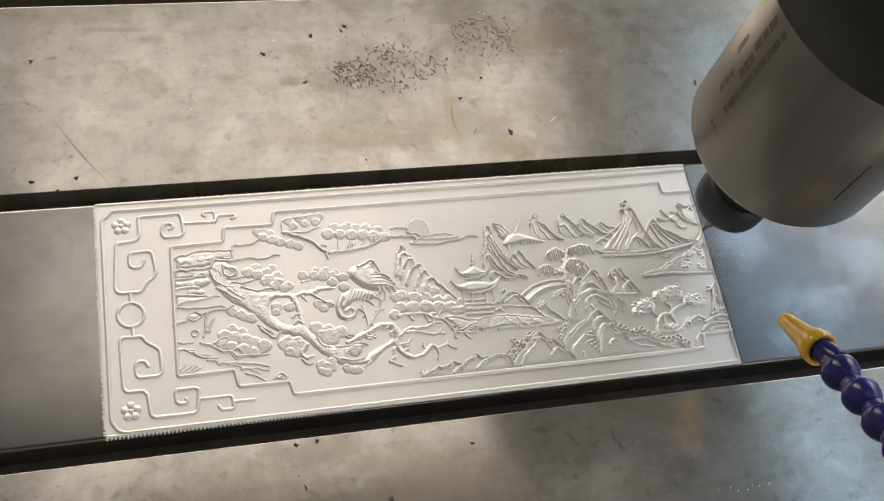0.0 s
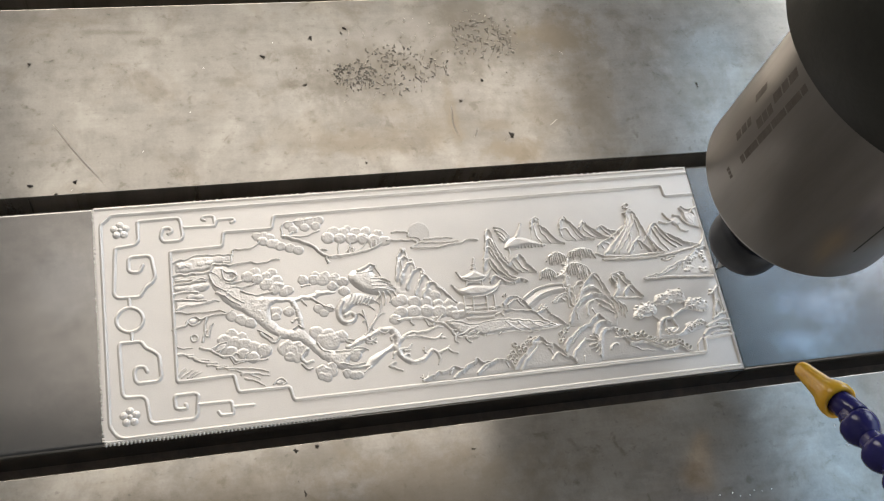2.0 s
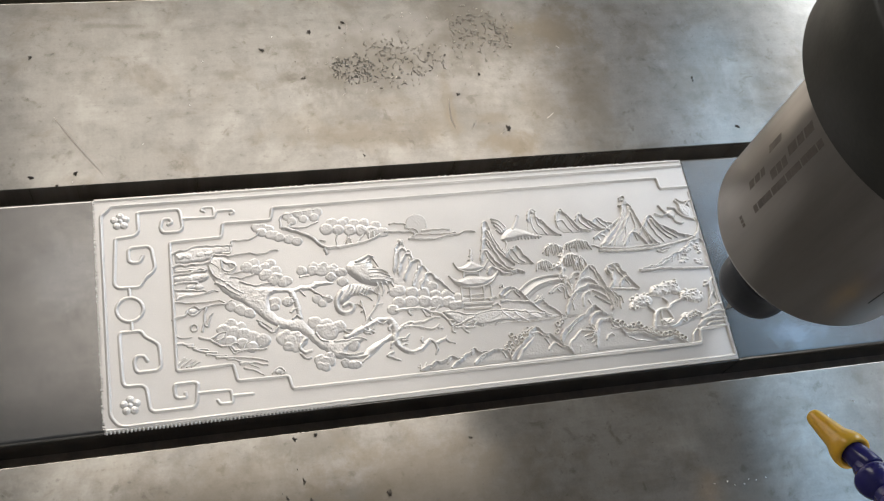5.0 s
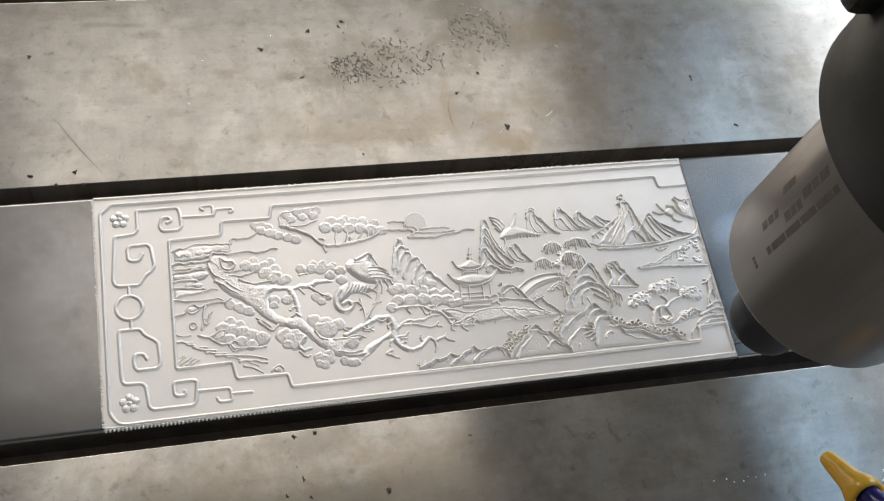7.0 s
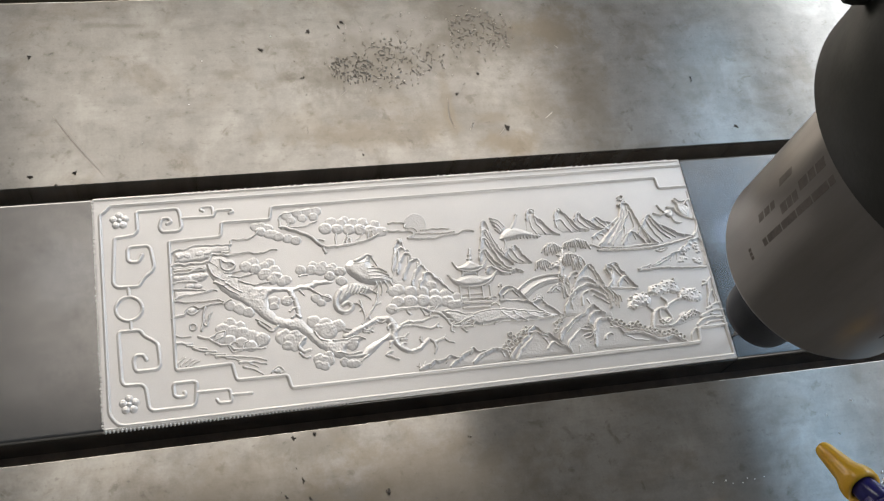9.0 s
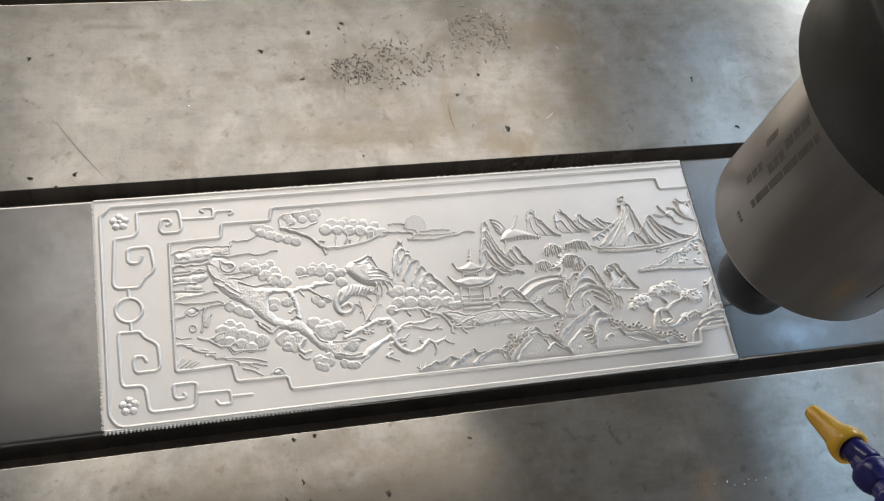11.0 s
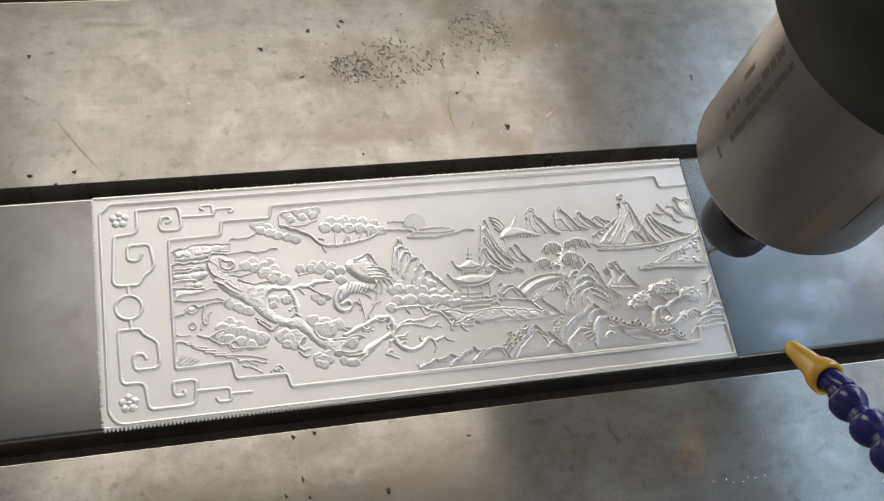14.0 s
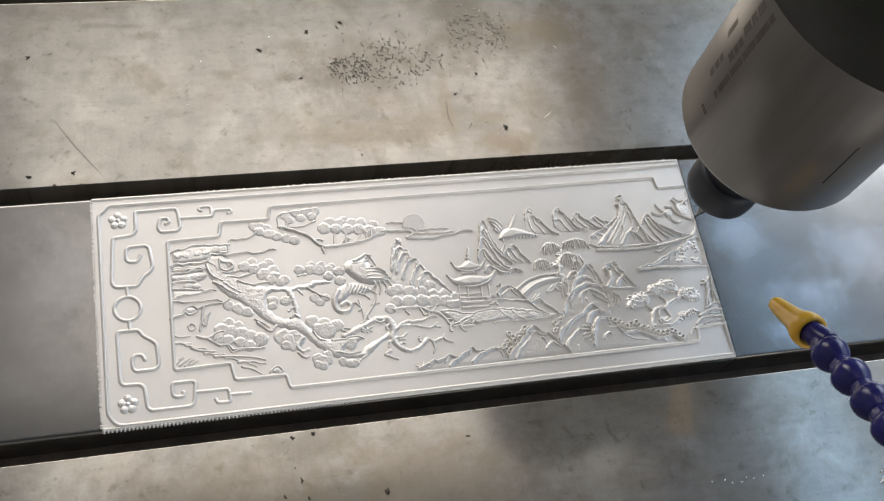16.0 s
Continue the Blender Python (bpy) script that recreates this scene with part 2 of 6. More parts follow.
def box(x0, x1, y0, y1, z0, z1, bevel=0.0, bm=None):
    bm = bm or bmesh.new()
    made = bmesh.ops.create_cube(bm, size=1)["verts"]
    for v in made:
        v.co = ((x0 + x1) / 2 + v.co.x * (x1 - x0), (y0 + y1) / 2 + v.co.y * (y1 - y0), (z0 + z1) / 2 + v.co.z * (z1 - z0))
    if bevel:
        edges = list({e for v in made for e in v.link_edges})
        bmesh.ops.bevel(bm, geom=edges, offset=bevel, segments=2, affect="EDGES", profile=0.6)
    return bm


def lathe(profile, steps=64, m=None, bm=None, smooth=True):
    """A turned solid: profile rows of (radius, height) from bottom to top about z, closed at both ends."""
    bm = bm or bmesh.new()
    rings = []
    for r, z in profile:
        rings.append([bm.verts.new((r * math.cos(2 * math.pi * i / steps), r * math.sin(2 * math.pi * i / steps), z)) for i in range(steps)])
    for a, b in zip(rings, rings[1:]):
        for i in range(steps):
            f = bm.faces.new((a[i], a[(i + 1) % steps], b[(i + 1) % steps], b[i]))
            f.smooth = smooth
    bm.faces.new(rings[0][::-1])
    bm.faces.new(rings[-1])
    for e in bm.edges:
        if len(e.link_faces) == 2 and e.calc_face_angle(0) > 0.6:
            e.smooth = False
    if m is not None:
        bmesh.ops.transform(bm, matrix=m, verts=[v for ring_ in rings for v in ring_])
    return bm


def thing(name, label, category, m=None, kind="", group=""):
    ob = new(name)
    ob.matrix_world = m or Matrix()
    return tagged(ob, label, category, group, kind)


# ---- the room that closes the place ----
def slab_wall(name, x0, x1, y0, y1, z0, z1, mat, label, category="wall"):
    ob = part(name, box(x0, x1, y0, y1, z0, z1), mat, None)
    return tagged(ob, label, category, kind="structure")


slab_wall("floor", -5, 3.8, -5, WALL_Y + 0.2, -1.0, -0.9, M_FLOOR, "grey concrete workshop floor", "floor")
slab_wall("wall_west", -5.2, -5, -5, WALL_Y + 0.2, -0.9, CEIL, M_PAINT, "plain painted workshop wall")
wall = box(-5, 3.8, -5.2, -5, -0.9, SOUTH_FILL[2])
box(-5, 3.8, -5.2, -5, SOUTH_FILL[3], CEIL, 0, wall)
box(-5, SOUTH_FILL[0], -5.2, -5, SOUTH_FILL[2], SOUTH_FILL[3], 0, wall)
box(SOUTH_FILL[1], 3.8, -5.2, -5, SOUTH_FILL[2], SOUTH_FILL[3], 0, wall)
tagged(part("wall_south", wall, M_PAINT, None), "painted workshop wall with an unseen opening added for fill light", "wall", kind="structure")
wall = box(WALL_X, WALL_X + 0.2, -5, WALL_Y, -0.9, 0.55)
box(WALL_X, WALL_X + 0.2, -5, WALL_Y, 4.42, CEIL, 0, wall)
for y0, y1 in ((-5, WIN[1][0]), (WIN[1][1], WIN[0][0]), (WIN[0][1], WALL_Y)):
    box(WALL_X, WALL_X + 0.2, y0, y1, 0.55, 4.42, 0, wall)
box(WALL_X, WALL_X + 0.2, WIN[0][0], WIN[0][1], HEAD, 4.42, 0, wall)
tagged(part("wall_east", wall, M_PAINT, None), "painted workshop wall with two tall window openings", "wall", kind="structure")
wall = box(-5, 3.8, WALL_Y, WALL_Y + 0.2, -0.9, NORTH[2])
box(-5, 3.8, WALL_Y, WALL_Y + 0.2, NORTH[3], CEIL, 0, wall)
box(-5, NORTH[0], WALL_Y, WALL_Y + 0.2, NORTH[2], NORTH[3], 0, wall)
box(NORTH[1], 3.8, WALL_Y, WALL_Y + 0.2, NORTH[2], NORTH[3], 0, wall)
tagged(part("wall_north", wall, M_PAINT, None), "painted workshop wall with a wide high window opening", "wall", kind="structure")
roof = box(-5.2, ROOF[0], -5.2, WALL_Y + 0.2, CEIL, CEIL + 0.2)
box(ROOF[1], PANE[0], -5.2, WALL_Y + 0.2, CEIL, CEIL + 0.2, 0, roof)
box(PANE[1], 3.8, -5.2, WALL_Y + 0.2, CEIL, CEIL + 0.2, 0, roof)
box(PANE[0], PANE[1], -5.2, PANE[2], CEIL, CEIL + 0.2, 0, roof)
box(PANE[0], PANE[1], PANE[3], WALL_Y + 0.2, CEIL, CEIL + 0.2, 0, roof)
box(ROOF[0], ROOF[1], -5.2, ROOF[2], CEIL, CEIL + 0.2, 0, roof)
box(ROOF[0], ROOF[1], ROOF[3], WALL_Y + 0.2, CEIL, CEIL + 0.2, 0, roof)
tagged(part("ceiling", roof, M_CEIL, None), "dark workshop ceiling with a roof light opening and an added pane opening", "ceiling", kind="structure")

# ---- slotted machine table ----
TOP = -0.003
table = thing("machine_table", "slotted steel machine table with oily stains and worn strips", "machine table", kind="structure")
part("table_bed", box(-0.75, 1.1, -0.75, 1.05, -0.16, -0.026, 0.004), M_SLOT, table, "dark oily bed under the slots")
PITCH, SLOT = 0.1405, 0.0118
strips = [(-0.0116 - 0.1287 - k * PITCH, -0.0116 - k * PITCH) for k in range(5)] + [(0.1467 + k * PITCH, 0.1467 + 0.1287 + k * PITCH) for k in range(6)]
for y0, y1 in strips:
    part("table_strip", box(-0.75, 1.1, y0, y1, -0.0255, TOP, 0.0004), M_TABLE, table)
for x, y in ((-0.7, -0.7), (1.05, -0.7), (-0.7, 1.0), (1.05, 1.0)):
    part("table_leg", box(x - 0.04, x + 0.04, y - 0.04, y + 0.04, -0.9, -0.16, 0.003), M_SLOT, table)

# ---- the bar with the carved relief ----
bar = thing("engraved_bar", "flat metal bar with a bright landscape relief carved in it", "metal bar", pose(0, 0, 0))
BL, BW = 0.3605, 0.1345


def round_bar(x0, x1, y0=-0.0012, y1=0.1356, z0=-0.0255, z1=0.0006, radius=0.0024):
    """A length of rolled bar: flat faces, with rounded upper edges."""
    bm = bmesh.new()
    section = [(y0, z0), (y1, z0)]
    section += [(y1 - radius * (1 - math.cos(a)), z1 - radius * (1 - math.sin(a))) for a in (radians(15 * k) for k in range(7))]
    section += [(y0 + radius * (1 - math.cos(a)), z1 - radius * (1 - math.sin(a))) for a in (radians(90 - 15 * k) for k in range(7))]
    ends = [[bm.verts.new((x, y, z)) for y, z in section] for x in (x0, x1)]
    n = len(section)
    for i in range(n):
        f = bm.faces.new((ends[0][i], ends[0][(i + 1) % n], ends[1][(i + 1) % n], ends[1][i]))
        f.smooth = True
    bm.faces.new(ends[0][::-1])
    bm.faces.new(ends[1])
    bmesh.ops.recalc_face_normals(bm, faces=bm.faces[:])
    for e in bm.edges:
        if e.calc_face_angle(0) > 0.6:
            e.smooth = False
    return bm


part("bar_core", box(-0.0014, BL + 0.0006, -0.0010, 0.1354, -0.0254, -0.0012, 0.0002), M_BAR, bar)
part("uncut_bar", round_bar(-0.75, -0.0008), M_BAR, bar, "uncut grey bar with rounded edges")
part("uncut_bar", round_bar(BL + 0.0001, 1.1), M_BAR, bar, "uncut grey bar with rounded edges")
part("relief_ground", box(-0.0004, BL, 0.0, 0.1354, -0.00118, 0.0, 0.0002), M_RELIEF, bar, "bright milled ground of the relief")


# ---- relief: motifs drawn in millimetres on the bar (u along it, v across it), each raised as its own part ----
STEP = 0.22
GAIN = 1.22


def smooth_curve(pts, n=6):
    """A Catmull-Rom curve through the points."""
    p = [np.array(q, float) for q in pts]
    if len(p) == 2:
        return np.linspace(p[0], p[1], n)
    p = [2 * p[0] - p[1]] + p + [2 * p[-1] - p[-2]]
    out = []
    for a, b, c, d in zip(p, p[1:], p[2:], p[3:]):
        for k in range(n):
            t = k / n
            out.append(0.5 * (2 * b + (c - a) * t + (2 * a - 5 * b + 4 * c - d) * t * t + (3 * b - a - 3 * c + d) * t ** 3))
    out.append(p[-2])
    return np.array(out)


def nearest(pts, u, v):
    """Distance to a polyline, share of its length there, and the signed side (above the line when drawn to the right)."""
    best = np.full(u.shape, 1e9)
    share, side = np.zeros(u.shape), np.zeros(u.shape)
    seg = np.linalg.norm(np.diff(pts, axis=0), axis=1)
    total, run = max(seg.sum(), 1e-6), 0.0
    for (a, b), length in zip(zip(pts, pts[1:]), seg):
        d = b - a
        t = np.clip(((u - a[0]) * d[0] + (v - a[1]) * d[1]) / max(length ** 2, 1e-9), 0, 1)
        du, dv = u - a[0] - t * d[0], v - a[1] - t * d[1]
        dist = np.hypot(du, dv)
        near = dist < best
        best = np.where(near, dist, best)
        share = np.where(near, (run + t * length) / total, share)
        side = np.where(near, d[0] * dv - d[1] * du, side)
        run += length
    return best, share, side


def rounded(pts, r=1.6):
    """A polyline with its corners turned by a small radius."""
    p = [np.array(q, float) for q in pts]
    out = [p[0]]
    for a, b, c in zip(p, p[1:], p[2:]):
        k = min(r, 0.45 * np.linalg.norm(b - a), 0.45 * np.linalg.norm(c - b))
        s, e = b + (a - b) / np.linalg.norm(a - b) * k, b + (c - b) / np.linalg.norm(c - b) * k
        out += [(1 - t) ** 2 * s + 2 * t * (1 - t) * b + t * t * e for t in (0, 0.33, 0.67, 1)]
    return np.array(out + [p[-1]])


def line(pts, r, h):
    """A half-round bead along straight runs with softly turned corners."""
    p = rounded(pts)
    return p, r, lambda u, v: h * (1 - (nearest(p, u, v)[0] / r) ** 2)


def tube(pts, r0, r1, h):
    """A rounded stroke that tapers from r0 to r1."""
    p = smooth_curve(pts)

    def height(u, v):
        d, s, _ = nearest(p, u, v)
        r = r0 + (r1 - r0) * s
        return h * (0.6 + 0.4 * r / max(r0, r1)) * (1 - (d / r) ** 2)
    return p, max(r0, r1), height


def within(outline, u, v):
    """Which places lie inside a closed outline."""
    inside = np.zeros(u.shape, bool)
    for a, b in zip(outline, outline[1:]):
        if a[1] != b[1]:
            inside ^= ((a[1] > v) != (b[1] > v)) & (u < (b[0] - a[0]) * (v - a[1]) / (b[1] - a[1]) + a[0])
    return inside


def mass(pts, soft, h):
    """A broad smooth body whose edges roll off softly."""
    q = smooth_curve(list(pts) + [pts[0]])

    def height(u, v):
        d = nearest(q, u, v)[0]
        roll = h * (0.12 + 0.88 * (1 - (1 - np.minimum(d / soft, 1)) ** 2))
        return np.where(within(q, u, v), roll + 0.05 * np.sin(u * 0.9 + 2 * np.sin(v * 0.5)), h * 0.12 - d * 0.9)
    return q, 0.6, height


def dome(c, ru, rv, h, power=2, turn=0):
    """A round boss; a high power flattens its top."""
    a = radians(turn)

    def height(u, v):
        x, y = u - c[0], v - c[1]
        x, y = x * math.cos(a) + y * math.sin(a), y * math.cos(a) - x * math.sin(a)
        return h * (1 - np.hypot(x / ru, y / rv) ** power)
    return np.array([c], float), max(ru, rv), height


def layer(crest, base, h):
    """A slope of a hill: a rolled crest, a hollow face that sinks from it to its base, and a steep back."""
    p, q = smooth_curve(crest), smooth_curve(base)
    k = np.arange(len(p)) + p[0][0]
    p = p + 0.12 * np.stack([np.sin(k * 1.9) + np.sin(k * 0.83), np.sin(k * 1.37 + 1) + np.sin(k * 0.61)], 1)
    outline = np.concatenate([p, q[::-1], p[:1]])

    def height(u, v):
        d, s, _ = nearest(p, u, v)
        low = np.minimum(nearest(q, u, v)[0] / 2.0, 1)
        face = h * (0.12 + 0.10 * low + 0.78 * np.exp(-(d / 1.0) ** 1.5))
        return np.where(within(outline, u, v), face, h * (1 - (d / 0.62) ** 2))
    return np.concatenate([p, q]), 1.0, height, lambda u, v: within(outline, u, v)


def slab(pts, h):
    """A raised flat shape with a bevelled outline."""
    p = np.array(list(pts) + [pts[0]], float)

    def height(u, v):
        d = nearest(p, u, v)[0]
        return np.where(within(p, u, v), h * np.minimum(0.35 + d * 0.5, 1), h * (0.35 - d * 1.5))
    return p, 0.6, height


def ring(c, r, n=28):
    return [(c[0] + r * math.cos(2 * math.pi * k / n), c[1] + r * math.sin(2 * math.pi * k / n)) for k in range(n + 1)]


def flower(c, r):
    """Five petals round a button."""
    out = [dome(c, r * 0.36, r * 0.36, 1.25, 2)]
    for k in range(5):
        a = radians(18 + 72 * k)
        q = (c[0] + r * 0.66 * math.cos(a), c[1] + r * 0.66 * math.sin(a))
        out += [dome(q, r * 0.46, r * 0.46, 0.8, 5), dome(q, r * 0.3, r * 0.3, 1.0, 2)]
    return out


def scale(c, ru, rv, h):
    """A flat round pad with a rolled rim, tipped a little."""
    def height(u, v):
        x, y = (u - c[0]) / ru, (v - c[1]) / rv
        return h * (1 - np.hypot(x, y) ** 7) * (0.66 + 0.36 * y + 0.08 * x)
    return np.array([c], float), max(ru, rv), height


def pads(pts, n, r, h):
    """Needle pads of a pine: overlapping round bosses between two points."""
    (a, b), (c, d) = pts
    rng = random.Random(int(a * 37 + b * 11))
    out = []
    for k in range(n):
        t = (k + 0.5) / n if n > 1 else 0.5
        q = (a + (c - a) * (k / (n - 1) if n > 1 else t) + rng.uniform(-0.5, 0.5), b + (d - b) * (k / (n - 1) if n > 1 else t) + rng.uniform(-0.6, 0.6))
        s = r * rng.uniform(1.08, 1.3)
        out.append(scale(q, s, s * rng.uniform(0.88, 1.0), (0.34 + 0.3 * h) * rng.uniform(0.85, 1.15)))
    return out


def tufts(pts, n, r, h):
    """Rugged foliage: many small knobs crowded along a line."""
    (a, b), (c, d) = pts
    rng = random.Random(int(a * 41 + b * 13))
    out = []
    for k in range(n * 5):
        t = rng.random()
        q = (a + (c - a) * t + rng.gauss(0, r * 0.35), b + (d - b) * t + rng.gauss(0, r * 0.4))
        s = r * rng.uniform(0.28, 0.5)
        out.append(dome(q, s * rng.uniform(1.0, 1.5), s, h * rng.uniform(0.6, 1.1), 2.2, rng.uniform(-30, 30)))
    return out + [dome(((a + c) / 2, (b + d) / 2), abs(c - a) / 2 + r * 0.6, abs(d - b) / 2 + r * 0.35, h * 0.3, 4)]


def disc(c, r, h):
    """A flat disc tipped towards the near edge."""
    return np.array([c], float), r, lambda u, v: np.where(np.hypot(u - c[0], v - c[1]) < r, h * (0.55 + 0.45 * (v - c[1]) / r), -0.3)


def gnarl(pts, r0, r1, h):
    """A knotty limb: a tapering stroke with knobs and short side twigs."""
    p = smooth_curve(pts)
    rng = random.Random(int(p[0][0] * 23 + p[0][1] * 3))
    out = [tube(pts, r0, r1, h)]
    length = np.linalg.norm(np.diff(p, axis=0), axis=1).sum()
    for k in range(max(2, int(length / 4.5))):
        i = rng.randrange(1, len(p) - 1)
        d = p[i + 1] - p[i - 1]
        d = d / max(np.linalg.norm(d), 1e-6)
        n = np.array((-d[1], d[0])) * rng.choice((-1, 1))
        r = r0 + (r1 - r0) * i / len(p)
        out.append(dome(p[i] + n * r * 0.6, r * 0.6, r * 0.42, h * rng.uniform(0.7, 0.95), 2, rng.uniform(0, 90)))
        if k % 2 == 0:
            tip = p[i] + n * (r + rng.uniform(1.4, 3.2)) + d * rng.uniform(0.4, 2.4)
            out += [tube([p[i] + n * r * 0.3, p[i] + n * (r + 0.8), tip], max(0.8, r * 0.6), 0.65, h * 0.8), dome(tip, 1.0, 0.8, h * 0.8, 2)]
    return out


def clump(c, ru, rv, h):
    """A drooping head of foliage: a low boss under a few thick arching strands of uneven length."""
    rng = random.Random(int(c[0] * 13 + c[1] * 5))
    out = [dome((c[0], c[1] + rv * 0.15), ru * 0.85, rv * 0.8, h * 0.5, 2.4)]
    n = int(ru * 1.3) + 3
    for k in range(n):
        t = (k + rng.uniform(-0.25, 0.25)) / (n - 1) - 0.5
        top = (c[0] + ru * 0.5 * t, c[1] + rv * rng.uniform(0.45, 0.8))
        mid = (c[0] + ru * 1.8 * t, c[1] + rv * (0.55 - 1.5 * t * t) * rng.uniform(0.6, 1.1))
        tip = (c[0] + ru * 2.3 * t, c[1] - rv * rng.uniform(0.45, 1.25))
        out.append(tube([top, mid, tip], 1.0, 0.5, h * rng.uniform(0.9, 1.4)))
    for k in range(n):
        t = rng.uniform(-0.9, 0.9)
        out.append(dome((c[0] + ru * t, c[1] + rv * (0.9 - t * t) * rng.uniform(0.7, 1.0)), rng.uniform(0.7, 1.2), rng.uniform(0.5, 0.8), h * rng.uniform(0.8, 1.2), 2.2, rng.uniform(-40, 40)))
    return out


def rocks(pts, n, r, h):
    """Squarish blocks of a cliff between two points."""
    (a, b), (c, d) = pts
    rng = random.Random(int(a * 17 + b * 7))
    return [dome((a + (c - a) * (k + 0.5) / n, b + (d - b) * (k + 0.5) / n), r * rng.uniform(0.8, 1.05), r * rng.uniform(0.5, 0.62), h * rng.uniform(0.75, 1.1), 5, rng.uniform(-8, 8)) for k in range(n)]


def relief(name, shapes, label="", carved=True):
    """Raises the shapes, merged, as one part of the bar."""
    lo = np.min([p.min(0) - r for p, r, *_ in shapes], axis=0) - 2 * STEP
    hi = np.max([p.max(0) + r for p, r, *_ in shapes], axis=0) + 2 * STEP
    n, m = int((hi[0] - lo[0]) / STEP) + 2, int((hi[1] - lo[1]) / STEP) + 2
    field = np.full((n, m), -0.3)
    us, vs = lo[0] + np.arange(n) * STEP, lo[1] + np.arange(m) * STEP
    for p, r, height, *cover in shapes:
        i0, i1 = np.searchsorted(us, [p[:, 0].min() - r - STEP, p[:, 0].max() + r + STEP])
        j0, j1 = np.searchsorted(vs, [p[:, 1].min() - r - STEP, p[:, 1].max() + r + STEP])
        u, v = np.meshgrid(us[i0:i1], vs[j0:j1], indexing="ij")
        if carved:      # the wander of a freely carved stroke
            u, v = (u + 0.12 * (np.sin(0.6 * u + 0.8 * v) + np.sin(1.0 * v - 0.5 * u + 1)) + 0.05 * np.sin(0.8 * u - 2.1 * v + 2),
                    v + 0.12 * (np.sin(0.9 * u - 0.6 * v) + np.sin(0.5 * v + 1.2 * u + 2)) + 0.05 * np.sin(2.2 * u + 0.7 * v + 1))
        raised = np.maximum(field[i0:i1, j0:j1], height(u, v))
        field[i0:i1, j0:j1] = np.where(cover[0](u, v), height(u, v), raised) if cover else raised
    if carved:
        u, v = np.meshgrid(us, vs, indexing="ij")
        field *= np.where(field > 0, 1 + 0.035 * np.sin(0.9 * u + 1.4 * np.sin(0.8 * v)) * np.sin(1.1 * v + 1.2 * np.sin(0.7 * u)) + 0.015 * np.sin(2.3 * u + 1.5 * v) * np.sin(2.0 * v - 1.2 * u), 1)
    rough = np.random.default_rng(n * 31 + m).normal(0, 1, (n, m))      # marks of the small ball cutter
    for _ in range(2):
        rough = (rough + np.roll(rough, 1, 0) + np.roll(rough, -1, 0)) / 3
        rough = (rough + np.roll(rough, 1, 1) + np.roll(rough, -1, 1)) / 3
    field += np.clip((field - 0.15) / 0.5, 0, 1) * rough * (0.16 if carved else 0.09)
    pad = np.pad(field, 1, mode="edge")
    pad = (pad[:-2] + 2 * pad[1:-1] + pad[2:]) / 4
    field = 0.6 * field + 0.4 * (pad[:, :-2] + 2 * pad[:, 1:-1] + pad[:, 2:]) / 4
    up = field > -0.02
    keep = up[:-1, :-1] | up[1:, :-1] | up[:-1, 1:] | up[1:, 1:]
    ci, cj = np.nonzero(keep)
    corner = np.stack([ci * m + cj, (ci + 1) * m + cj, (ci + 1) * m + cj + 1, ci * m + cj + 1], 1)
    used, faces = np.unique(corner, return_inverse=True)
    iu, jv = used // m, used % m
    z = np.clip(field[iu, jv] * GAIN, -0.3, None)
    co = np.stack([us[iu] / 1000, vs[jv] / 1000, z / 1000], 1).astype(np.float32)
    co[:, 0] = np.minimum(co[:, 0], BL - 0.0002)
    me = bpy.data.meshes.new(name)
    me.vertices.add(len(co))
    me.vertices.foreach_set("co", co.ravel())
    me.loops.add(len(ci) * 4)
    me.loops.foreach_set("vertex_index", faces.ravel().astype(np.int32))
    me.polygons.add(len(ci))
    me.polygons.foreach_set("loop_start", np.arange(0, len(ci) * 4, 4, dtype=np.int32))
    me.update(calc_edges=True)
    me.polygons.foreach_set("use_smooth", np.ones(len(ci), bool))
    me.materials.append(M_RELIEF)
    ob = new(name, me)
    ob.parent = bar
    return tagged(ob, label)


# frame and fret beads
relief("outer_frame", [line([(359.3, 131), (8.3, 129.9), (5.7, 126.5), (3.2, 124.9), (2.8, 122.5), (2.7, 8.5), (4.5, 5.3), (6.6, 2.6), (9.9, 1.6), (359.1, 1.9), (358.9, 25.2)], 1.15, 1.15)], "raised bead framing the whole relief", carved=False)
relief("inner_frame", [line([(359.3, 115.8), (341, 115.7), (340.4, 123.4), (98.2, 122.1), (96.4, 114.2), (69.2, 114.4), (67.8, 105.6), (39.2, 104.9), (37.8, 28.7), (67.4, 29.4), (68.9, 19.7), (96.2, 19.4), (97.5, 11.9), (339.8, 12.2), (341.3, 21), (360.3, 21.4)], 1.15, 1.1)], "stepped raised bead round the scene", carved=False)
